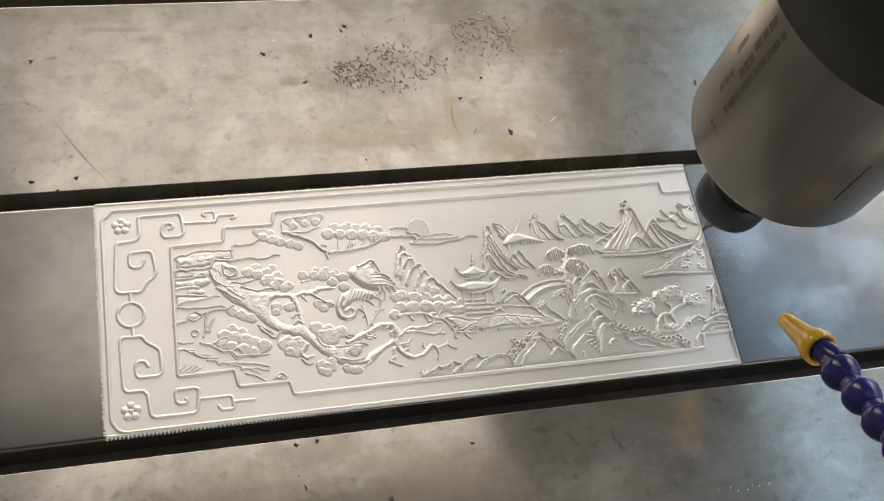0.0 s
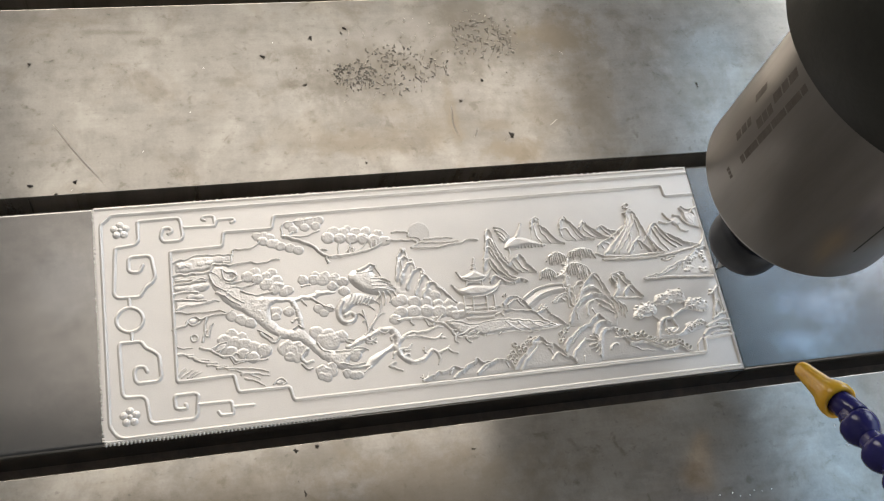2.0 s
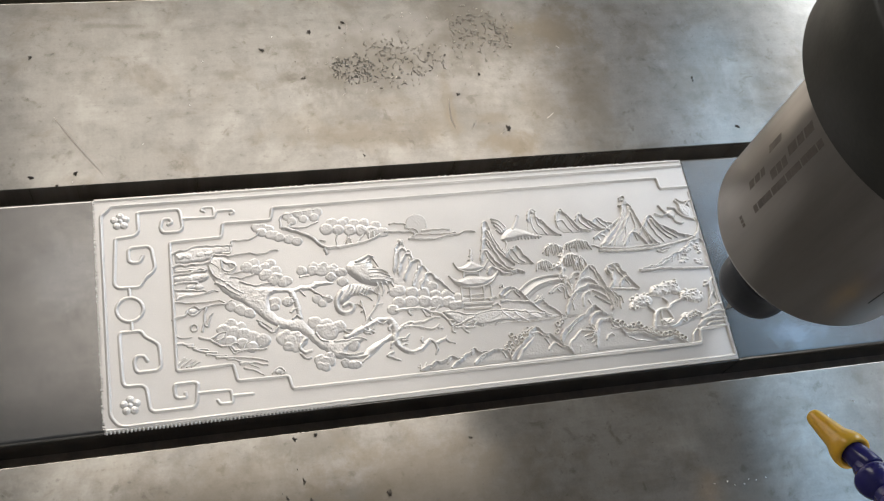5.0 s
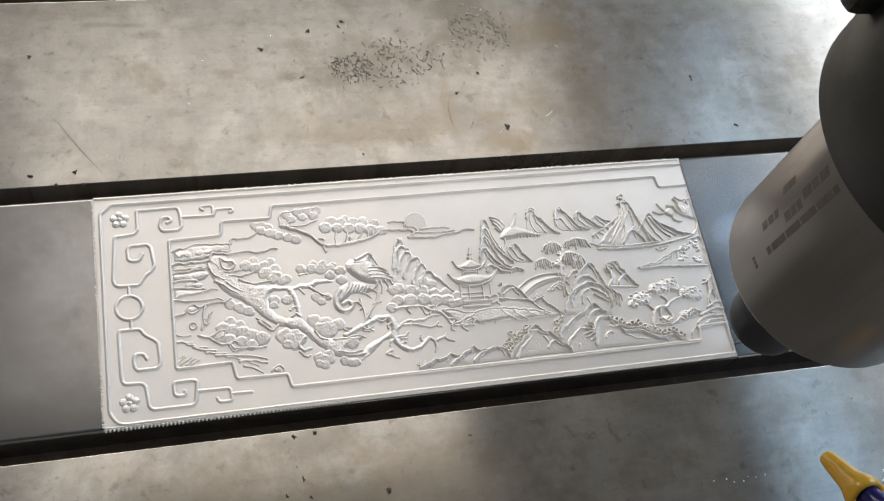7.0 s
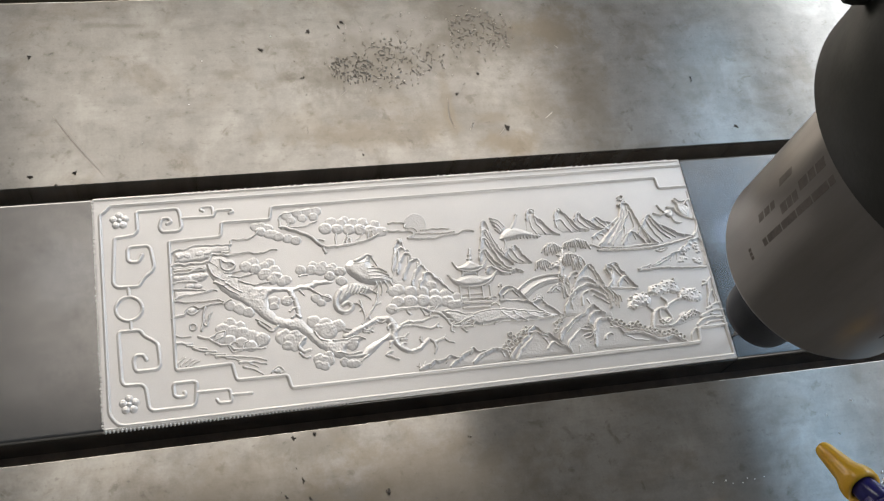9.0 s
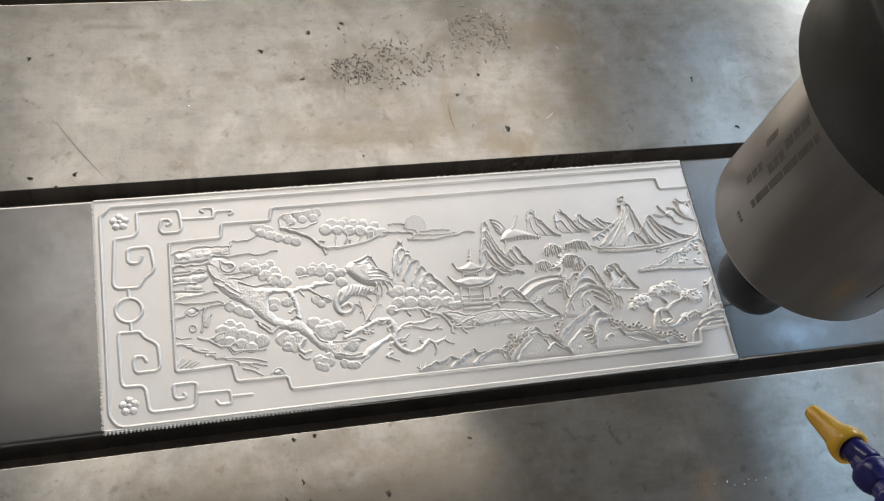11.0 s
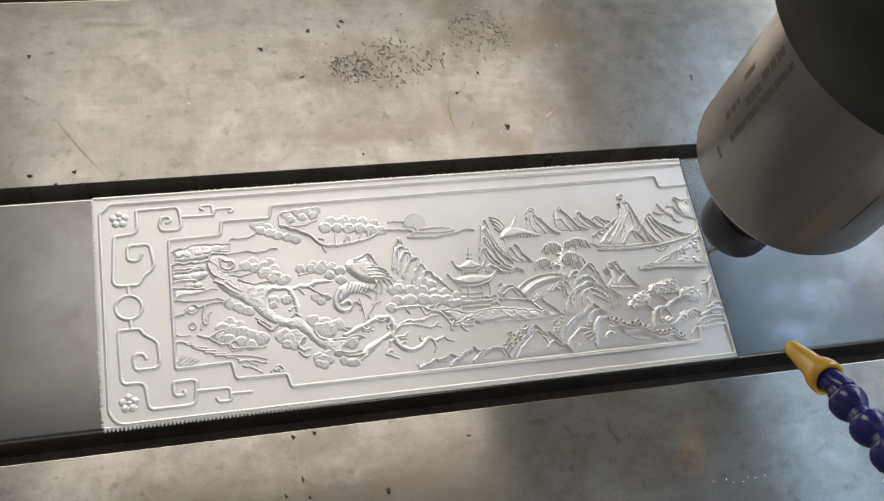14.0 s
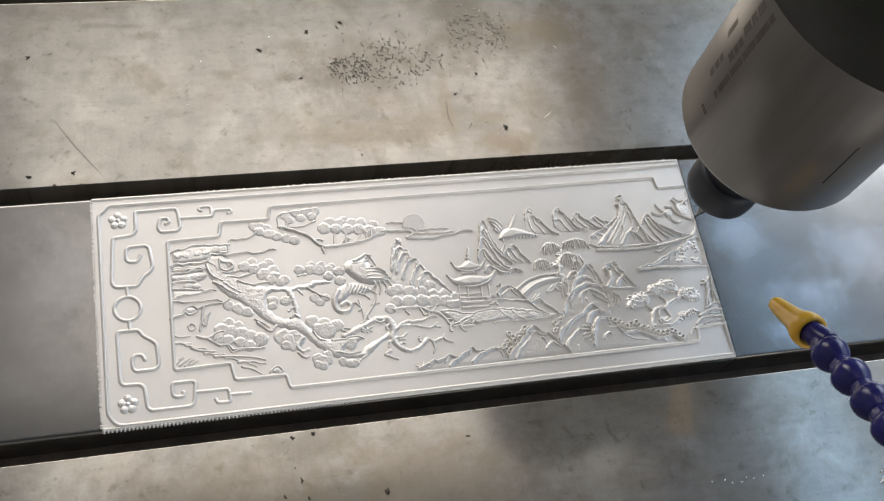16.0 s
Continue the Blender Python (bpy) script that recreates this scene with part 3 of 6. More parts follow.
relief("fret_line", [line([(24.2, 98), (22.4, 94), (18.2, 94.1), (16.5, 95.6), (16.6, 101.8), (18.1, 103.4), (27.2, 103.6), (29, 102), (30.4, 90.5), (28.7, 87.3), (25.5, 85.2), (23.6, 82.7), (21.6, 79.2), (9.8, 79.7), (8.1, 82.2), (10, 109.6), (20.3, 110.5), (22.6, 113.1), (22.7, 125.1), (45.3, 125.4), (46.3, 122.4), (46.9, 113.4), (44.9, 111.1), (36, 111.2), (34.6, 114.1), (36.2, 119.7), (40.2, 119.7), (41.3, 117.1), (39.1, 116.2)], 1.2, 0.85),
  line([(47.3, 119.1), (64.9, 118.7), (66.2, 122.5), (75.4, 122.5), (76.2, 120.6), (74.2, 120.1)], 1.1, 0.8), line([(64.9, 118.7), (64.8, 125.2), (59.1, 125.3), (57.7, 123.6), (59.5, 122.7)], 1.0, 0.7)], carved=False)
relief("fret_line", [line([(22.9, 36.4), (21.6, 39.4), (17.6, 39.5), (16.3, 37.1), (16.6, 32.1), (18, 30.3), (28.1, 30.4), (29.9, 32.7), (29.5, 44.6), (27.1, 47.1), (22.8, 49.8), (20.7, 53.6), (10.2, 53.7), (9.3, 51.9), (9.7, 25.7), (11, 23.4), (19.8, 23), (21.7, 20.9), (22.7, 9.7), (24.6, 7.9), (44.7, 7.9), (46.6, 9.6), (48, 20.6), (46.4, 21.7), (36.7, 21.6), (35.8, 20.1), (36, 14.8), (37.9, 13.7), (41.7, 13.9), (41.3, 16.1)], 1.2, 0.85),
  line([(47.6, 15.3), (64.9, 15.1), (65.4, 7.9), (58.7, 8.1), (57.7, 10.1)], 1.1, 0.8), line([(65.8, 11.9), (76.1, 11.6)], 1.1, 0.8)], carved=False)
relief("fret_ring", [line(ring((15.6, 66.5), 7.0), 1.15, 0.85), line([(15.9, 78.7), (16, 73.7)], 1.1, 0.8), line([(16.1, 59.3), (16.1, 54.1)], 1.1, 0.8)], carved=False)
relief("corner_flower", flower((13.2, 120.2), 4.9), carved=False)
relief("corner_flower", flower((12.9, 12.6), 4.9), carved=False)
relief("edge_lip", [line([(0.5, 134.2), (359, 134.4)], 0.8, 0.7)], "thin raised lip along the edge", carved=False)
relief("edge_lip", [line([(0.5, 0.6), (359, 0.7)], 0.8, 0.75)], "thin raised lip along the edge", carved=False)
# sun and clouds
relief("sun_disc", [disc((181.3, 104.4), 6.4, 0.85)], "low round sun behind clouds", carved=False)
relief("cloud", [tube([(161.8, 100.9), (177.1, 99.5), (178.7, 96.8), (175.8, 95.2), (191.2, 93.9), (196.9, 95.2), (204.9, 95.6), (210.5, 97.4), (215.9, 96.5)], 0.88, 0.55, 1.1), tube([(184, 99.7), (193.6, 100), (200.8, 99.3)], 0.77, 0.44, 0.81), tube([(165.3, 105.7), (169.4, 106.1), (174.6, 104.6), (174.2, 102.4), (179.5, 101.2), (181.4, 98.8)], 0.77, 0.55, 0.94), tube([(178.9, 97.9), (196.5, 96.7), (204.2, 97.2)], 0.66, 0.44, 0.81)])
# old pine
relief("pine_trunk", [mass([(59.6, 91.3), (62.3, 93.8), (66.7, 94.1), (70.8, 91.6), (74.3, 89.2), (74.1, 86.4), (71.0, 83.2), (74.7, 80.1), (79.6, 76.1), (85.6, 73.5), (93.3, 72.0), (104.2, 70.6), (109.1, 71.5), (115.5, 71.9), (117.6, 73.5), (127.8, 72.1), (125.6, 70.6), (119.1, 70.2), (115.1, 68.5), (108.7, 68.4), (103.8, 67.5), (99.2, 68.3), (94.5, 68.4), (90.5, 66.1), (90.7, 59.6), (94.5, 54.1), (99.5, 51.9), (105.5, 51.9), (108.3, 49.3), (111.6, 45.5), (114.8, 41.2), (119.4, 38.0), (125.6, 36.6), (132.0, 37.3), (137.1, 37.7), (141.4, 36.3), (137.9, 34.3), (132.6, 32.5), (129.6, 29.5), (132.5, 27.2), (138.3, 27.9), (141.9, 31.1), (146.0, 33.0), (150.9, 35.2), (155.7, 37.4), (155.8, 34.0), (151.7, 32.4), (146.7, 28.6), (141.6, 24.8), (137.8, 24.9), (131.5, 25.0), (123.9, 26.5), (118.2, 31.1), (113.4, 35.0), (109.9, 39.4), (105.7, 43.5), (99.8, 45.8), (93.8, 48.1), (88.0, 52.1), (82.5, 58.1), (76.9, 63.7), (71.0, 67.4), (65.9, 72.0), (62.7, 76.8), (60.0, 82.2), (58.6, 86.8)], 3.0, 0.62),
  tube([(66.4, 91.3), (69.3, 89.0), (72.4, 88.7), (74.1, 87.1), (72.0, 84.5), (68.9, 84.1), (66.6, 86.8), (66.4, 91.3)], 0.7, 0.7, 1.3), tube([(59.3, 88.5), (60.8, 83.5), (64.2, 80.1), (67.7, 78.3)], 0.8, 0.6, 1.1), tube([(68.1, 82.8), (73.1, 82.7), (77.6, 83.6)], 0.8, 0.5, 1.0), tube([(70.4, 80.5), (76.5, 79.5), (83.6, 81.0)], 0.8, 0.5, 1.0), tube([(75.7, 77.2), (82.9, 74.1), (87.9, 74.6), (93.0, 74.8)], 0.9, 0.5, 1.1), tube([(62.1, 77.8), (66.8, 75.3), (69.5, 77.8)], 0.9, 0.6, 1.1), tube([(66.2, 75.4), (70.8, 71.2), (74.9, 68.7)], 0.7, 0.4, 1.1), tube([(68.2, 76.6), (73.9, 71.9), (76.9, 70.2)], 0.6, 0.4, 1.1), tube([(83.7, 51.5), (87.6, 47.4), (91.0, 45.4), (94.1, 48.1)], 0.9, 0.7, 1.1), tube([(82.6, 53.3), (87.2, 50.2), (90.1, 47.8)], 0.6, 0.4, 1.0)]
  + gnarl([(103.0, 68.3), (104.9, 63.3), (105.9, 58.0), (106.5, 52.5)], 1.7, 1.5, 0.8) + [tube([(113.6, 69.0), (116.8, 66.6), (120.9, 63.7), (125.1, 61.6)], 0.9, 0.6, 0.9), tube([(108.7, 68.1), (110.5, 65.1)], 0.8, 0.5, 0.8), tube([(102.3, 51.9), (104.4, 53.7), (106.8, 52.1)], 0.8, 0.6, 1.1), tube([(113.8, 42.6), (116.3, 38.0), (120.5, 36.5)], 0.8, 0.5, 1.1), tube([(107.7, 39.3), (104.2, 35.7), (106.2, 32.1), (110.0, 32.4)], 1.5, 1.1, 0.9), tube([(104.2, 31.0), (107.0, 28.1), (109.5, 28.5)], 0.9, 0.7, 0.9), tube([(123.7, 36.5), (129.9, 36.2), (136.5, 37.5), (141.3, 35.6)], 0.8, 0.5, 1.1), tube([(125.2, 29.3), (131.9, 27.6), (138.3, 28.2)], 0.8, 0.6, 1.1), tube([(141.1, 25.6), (137.5, 22.7)], 0.8, 0.5, 0.8)]
  + gnarl([(130.8, 38.1), (136.9, 40.8), (142.1, 43.0), (146.5, 44.9), (151.3, 46.4), (157.0, 45.5)], 2.0, 1.9, 0.95) + gnarl([(156.3, 45.6), (158.8, 40.5), (157.5, 34.5), (159.6, 29.5), (164.2, 26.0), (169.4, 25.7), (173.8, 28.6), (176.9, 31.4), (180.5, 29.6), (186.1, 31.4)], 2.4, 1.0, 1.0) + [tube([(186.1, 31.4), (188.3, 29.1), (191.4, 28.1)], 0.8, 0.5, 0.9), tube([(185.3, 30.8), (187.0, 32.7)], 0.7, 0.5, 0.9), tube([(158.4, 33.7), (163.0, 34.2), (165.9, 36.3)], 1.0, 0.6, 0.9), tube([(161.4, 32.7), (164.7, 33.0)], 0.8, 0.5, 0.8), tube([(155.3, 26.6), (151.9, 25.0), (154.2, 23.4), (158.4, 21.6)], 1.0, 0.8, 0.9), tube([(179.8, 29.3), (180.5, 25.9), (179.3, 22.9)], 0.9, 0.7, 0.9), tube([(132.4, 39.9), (129.5, 42.3), (134.6, 42.4)], 0.7, 0.5, 1.0), tube([(140.3, 41.8), (143.2, 40.1), (146.7, 41.8)], 0.7, 0.5, 1.0), tube([(148.6, 45.7), (152.2, 43.9), (155.8, 46.3)], 0.7, 0.5, 1.1)]
  + gnarl([(158.4, 37.8), (162.1, 40.8), (166.3, 42.8), (170.9, 42.6), (175.5, 42.8), (180.4, 44.4), (185.1, 44.6)], 1.4, 0.7, 0.9) + gnarl([(163.4, 40.7), (169.3, 40.7), (174.9, 39.1), (180.0, 37.9), (184.0, 40.2)], 1.1, 0.7, 0.85), "gnarled pine trunk with twisting limbs")
relief("pine_branch", gnarl([(103.2, 108.5), (110.9, 105.3), (118.8, 101), (124.5, 94.8), (132.9, 93.6), (145.6, 95), (154.5, 97.1), (158.3, 99.7)], 1.5, 0.8, 1.2) + [tube([(132.2, 93.7), (133.3, 101.6)], 0.6, 0.5, 0.7), tube([(136.2, 94.1), (140.5, 101.3)], 0.6, 0.5, 0.7), tube([(144, 95.2), (149, 100.2)], 0.6, 0.5, 0.7)])
relief("pine_branch", gnarl([(160.5, 51.0), (167.7, 51.3), (175.9, 50.8), (181.0, 47.8), (185.5, 46.7), (189.4, 42.4), (192.0, 38.3), (197.1, 37.1), (204.4, 36.6)], 1.2, 0.7, 1.0) + [tube([(189.4, 42.4), (194.6, 41.5), (199.5, 43.1)], 0.8, 0.5, 0.9), tube([(192.0, 38.3), (190.8, 35.3), (192.6, 34.4)], 0.8, 0.6, 0.9), tube([(197.1, 37.1), (201.4, 38.7), (204.9, 39.4)], 0.8, 0.5, 0.9), tube([(182.3, 47.7), (184.7, 49.9), (186.3, 51.5)], 0.8, 0.5, 0.8), tube([(175.9, 50.4), (177.4, 46.1), (179.5, 46.6)], 0.8, 0.5, 0.8)])
relief("pine_foliage", pads([(128, 106), (160.5, 101.4)], 6, 3.2, 1.3) + pads([(131.7, 109.4), (156.5, 105.8)], 5, 2.9, 1.0) + pads([(139.5, 110.9), (150.9, 108.8)], 2, 2.2, 0.7))
relief("pine_foliage", pads([(87.3, 110.3), (95.1, 108.2)], 3, 2.6, 0.9) + pads([(90.1, 106.4), (110.2, 99.3)], 5, 2.6, 1.1) + pads([(97.9, 104.7), (105.6, 101.5)], 2, 2.6, 0.9))
relief("pine_foliage", pads([(106.6, 115.9), (123.9, 118.1)], 4, 2.6, 1.0) + pads([(108.5, 112.8), (121.8, 114.2)], 3, 2.4, 0.8) + [tube([(101.6, 109), (102.2, 114.8), (105.1, 117.1), (122.3, 118.6)], 0.7, 0.5, 0.7), tube([(101.6, 109), (114.4, 107.9), (123.3, 110.8)], 0.7, 0.5, 0.8)])
relief("pine_foliage", pads([(80.1, 85.5), (101.7, 75.8)], 5, 3.0, 1.3) + pads([(84, 87.2), (95.4, 81.9)], 3, 2.8, 1.0) + pads([(88.8, 79.1), (99.3, 73.9)], 3, 2.6, 1.1) + pads([(93.5, 87), (93.9, 85.6)], 1, 2.6, 0.9))
relief("pine_foliage", pads([(110.6, 81.2), (132.7, 77.7)], 5, 3.0, 1.3) + pads([(117.9, 83.3), (128, 80.9)], 3, 2.6, 1.0) + pads([(126.6, 75.4), (133.2, 72)], 2, 2.6, 1.2) + [tube([(109.2, 77.1), (114, 77.4)], 0.7, 0.5, 0.6)])
relief("pine_foliage", pads([(117.3, 63.2), (122.9, 61.9)], 2, 2.4, 1.0) + pads([(118.8, 59.9), (120, 59.5)], 1, 2.2, 0.8))
relief("pine_foliage", pads([(160.4, 61.6), (164.4, 61.9)], 1, 3.0, 0.8) + pads([(164.6, 63.3), (192.1, 57)], 5, 3.2, 1.0) + pads([(163.5, 56.1), (192, 52.8)], 5, 3.4, 1.4) + pads([(158.9, 52.1), (160.1, 51.3)], 1, 3.0, 1.2) + pads([(179.6, 65.7), (183.9, 63.5)], 2, 2.8, 0.8) + pads([(194.2, 50.2), (202, 52.2)], 3, 2.7, 1.2) + pads([(197.6, 55.8), (198.4, 54.3)], 1, 2.8, 1.0))
relief("pine_foliage", pads([(113.6, 48.3), (126.4, 45.3)], 3, 3.4, 1.0) + pads([(120.7, 42.5), (121.6, 42.4)], 1, 4.4, 1.3) + pads([(116.9, 44.9), (127.6, 44.5)], 2, 3.0, 1.0))
relief("pine_foliage", pads([(95.6, 40.6), (104.6, 38.9)], 3, 3.6, 1.2) + pads([(97.9, 42.3), (101.8, 41.2)], 2, 3.2, 1.4) + pads([(98.2, 36.4), (102.1, 35.9)], 2, 2.8, 1.0))
relief("pine_foliage", pads([(113.9, 26.1), (120, 25.4)], 3, 2.7, 1.1) + pads([(114.1, 22.8), (117.1, 22.1)], 2, 2.5, 1.0) + pads([(119.8, 28), (120.9, 27.6)], 1, 2.8, 1.3) + pads([(127.5, 22.9), (134.5, 21.8)], 3, 2.4, 1.0) + pads([(132.1, 33.3), (134.8, 32.3)], 1, 3.6, 1.2))
relief("pine_foliage", pads([(63.8, 49.3), (84.9, 41.7)], 5, 3.4, 1.3) + pads([(68.3, 52.1), (73, 50.3)], 2, 3.2, 1.0) + pads([(62.4, 44.2), (78.5, 38.5)], 4, 3.0, 1.1))
relief("pine_foliage", pads([(69.3, 63.3), (79, 58.3)], 3, 3.0, 1.0) + pads([(74.5, 59.4), (79.7, 56.9)], 2, 2.4, 0.9) + pads([(93.4, 63.2), (101.2, 63.1)], 2, 3.0, 1.1) + pads([(92.2, 60.6), (93, 59.5)], 1, 2.2, 0.9))
# cliff and old pine root on the left of the scene
relief("cliff", [mass([(41.6, 97.8), (46.6, 98.8), (52.2, 100.4), (62.2, 100.2), (71.5, 99.7), (71.8, 95.8), (63.6, 95.1), (59.6, 92.0), (51.5, 91.3), (41.7, 91.6)], 1.8, 0.5), mass([(40.3, 88.9), (48.3, 89.2), (56.9, 89.4), (58.5, 85.8), (49.9, 86.6), (40.8, 86.8)], 1.6, 0.45), mass([(39.9, 83.4), (47.9, 84.1), (57.8, 84.5), (58.0, 80.3), (51.8, 78.9), (40.3, 79.7)], 1.8, 0.5), mass([(39.9, 74.6), (50.1, 73.6), (61.1, 73.2), (56.7, 71.6), (46.9, 70.8), (40.8, 69.8)], 1.6, 0.4)]
  + rocks([(42.6, 95.3), (50.6, 95.3)], 2, 3.4, 0.8) + rocks([(53.1, 95.4), (61.9, 96.3)], 2, 3.2, 0.8) + rocks([(41.3, 81.9), (48.9, 81.5)], 2, 3.6, 0.85) + rocks([(50.8, 81.7), (58.2, 82.4)], 2, 3.2, 0.8) + rocks([(46.1, 76.7), (55.2, 76.1)], 2, 3.2, 0.6)
  + [tube([(39.7, 97.3), (42.9, 99.1), (46.6, 99.1), (49.1, 99.6), (51.6, 100.8), (54.8, 101.2), (61.6, 100.6), (69.4, 100.2), (72.8, 99.9), (73.4, 102.7), (80.7, 102.8), (84.6, 103.5), (88.7, 106.4)], 0.85, 0.6, 1.0), tube([(39.7, 89.3), (42.3, 90.5), (46.8, 89.7), (49.9, 90.4), (53.0, 89.8), (57.0, 90.1), (60.1, 90.9), (61.3, 93.6), (63.0, 94.8), (67.3, 94.1), (71.9, 93.6), (76.7, 94.2), (81.5, 94.5), (87.7, 93.2), (91.9, 93.9), (95.2, 95.0), (98.7, 94.7)], 0.9, 0.6, 1.1), tube([(40.8, 86.5), (45.0, 86.7), (51.2, 86.5), (54.3, 87.2), (57.6, 85.9)], 0.7, 0.5, 0.9), tube([(39.3, 83.5), (42.5, 84.9), (48.0, 84.7), (51.1, 85.8), (57.2, 85.2)], 0.8, 0.6, 0.95), tube([(39.0, 79.1), (42.1, 79.5), (47.6, 79.6), (52.4, 78.8)], 0.8, 0.6, 0.9), tube([(39.1, 75.4), (44.2, 75.2), (51.7, 74.1), (56.3, 73.6), (63.2, 72.9)], 0.7, 0.5, 0.85),
  tube([(40.5, 69.5), (42.4, 71.0), (46.9, 71.5), (53.0, 71.6), (56.8, 72.6), (60.5, 73.6)], 0.8, 0.5, 0.95), tube([(39.2, 68.6), (45.1, 67.3), (51.1, 67.0), (57.2, 66.8), (61.8, 67.3), (66.3, 65.8)], 0.7, 0.5, 0.9), tube([(37.6, 58.1), (41.5, 59.7), (44.6, 60.0), (45.7, 62.6), (47.9, 64.3), (50.9, 64.4), (52.9, 62.8), (57.0, 64.4), (61.6, 64.9), (66.2, 64.8), (70.3, 66.4)], 0.85, 0.6, 1.05), dome((48.3, 62.0), 3.2, 2.1, 0.8, 3), tube([(45.6, 61.9), (47.3, 60.1), (50.3, 60.1), (52.9, 62.5)], 0.7, 0.5, 0.9), tube([(72.2, 99.6), (71.8, 95.8), (67.4, 95.5)], 0.6, 0.5, 0.7), tube([(60.1, 90.9), (63.6, 88.1), (65.8, 84.4)], 0.7, 0.5, 0.9),
  tube([(55.7, 62.9), (54.4, 58.3), (54.6, 53.3), (56.4, 53.1), (57.4, 58.0), (59.1, 59.8)], 0.9, 0.6, 1.0), tube([(52.8, 49.9), (53.8, 54.4), (55.4, 56.2)], 0.8, 0.5, 0.9), line(ring((48.5, 52.3), 1.9, 10), 0.6, 0.85), tube([(38.1, 48.8), (42.1, 47.1), (46.9, 47.2)], 0.6, 0.4, 0.7)], "layered cliff ledges with long wavy edges")
relief("shore_grass", [tube([(38.6, 44.2), (42.4, 43.5), (47.1, 42.6)], 1.1, 0.8, 0.8), tube([(44.7, 42.2), (50.5, 40.0), (55.2, 39.1)], 0.8, 0.5, 0.8), tube([(47.5, 40.3), (52.1, 38.2), (59.5, 37.0)], 1.0, 0.6, 0.8), tube([(53.8, 36.4), (60.3, 35.3), (64.4, 34.8)], 0.8, 0.5, 0.8), tube([(59.0, 34.2), (67.9, 33.2), (78.3, 31.7), (85.9, 29.2)], 0.9, 0.5, 0.9), tube([(71.7, 29.5), (79.5, 28.9), (85.7, 26.9)], 1.2, 0.6, 0.8), tube([(73.3, 26.7), (79.1, 24.4), (83.0, 21.4)], 0.8, 0.5, 0.8), tube([(64.8, 32.9), (73.6, 29.9), (81.0, 25.8)], 0.7, 0.4, 0.7), tube([(38.7, 32.0), (40.5, 33.4), (43.3, 35.3)], 0.6, 0.3, 0.8), tube([(40.3, 30.8), (42.8, 32.8), (45.9, 34.7)], 0.6, 0.3, 0.8), tube([(43.2, 30.5), (45.4, 32.2), (48.2, 33.8)], 0.6, 0.3, 0.8), tube([(45.9, 30.2), (48.1, 31.9), (50.5, 32.9)], 0.6, 0.3, 0.8), tube([(38.3, 30.7), (39.4, 33.8), (41.9, 36.1)], 0.6, 0.3, 0.7), tube([(87.9, 21.8), (89.6, 23.9), (92.7, 24.5), (94.6, 22.3), (92.6, 20.9)], 0.8, 0.5, 0.8), dome((91.0, 22.4), 2.2, 1.4, 0.6, 3)], "grass tufts and shore lines")
relief("pine_branch", [tube([(51.0, 46.4), (55.4, 45.0), (58.5, 43.0), (62.5, 40.3), (67.0, 39.8), (69.7, 36.9), (74.3, 37.0), (81.8, 36.2), (86.1, 36.3)], 1.0, 0.6, 1.0), tube([(56.9, 44.8), (61.3, 47.6), (65.3, 47.9), (63.8, 44.7), (59.2, 43.9)], 0.8, 0.5, 0.95), tube([(60.9, 42.4), (63.6, 45.4), (65.5, 46.5)], 0.7, 0.4, 0.9), tube([(67.0, 39.8), (69.8, 41.4), (71.5, 40.3)], 0.7, 0.5, 0.9), tube([(73.7, 37.4), (75.2, 40.2), (77.7, 41.5)], 0.7, 0.5, 0.9), tube([(80.9, 36.6), (82.9, 38.7)], 0.6, 0.4, 0.8), tube([(66.6, 39.2), (68.7, 35.7), (73.0, 36.2)], 0.7, 0.5, 0.8)])
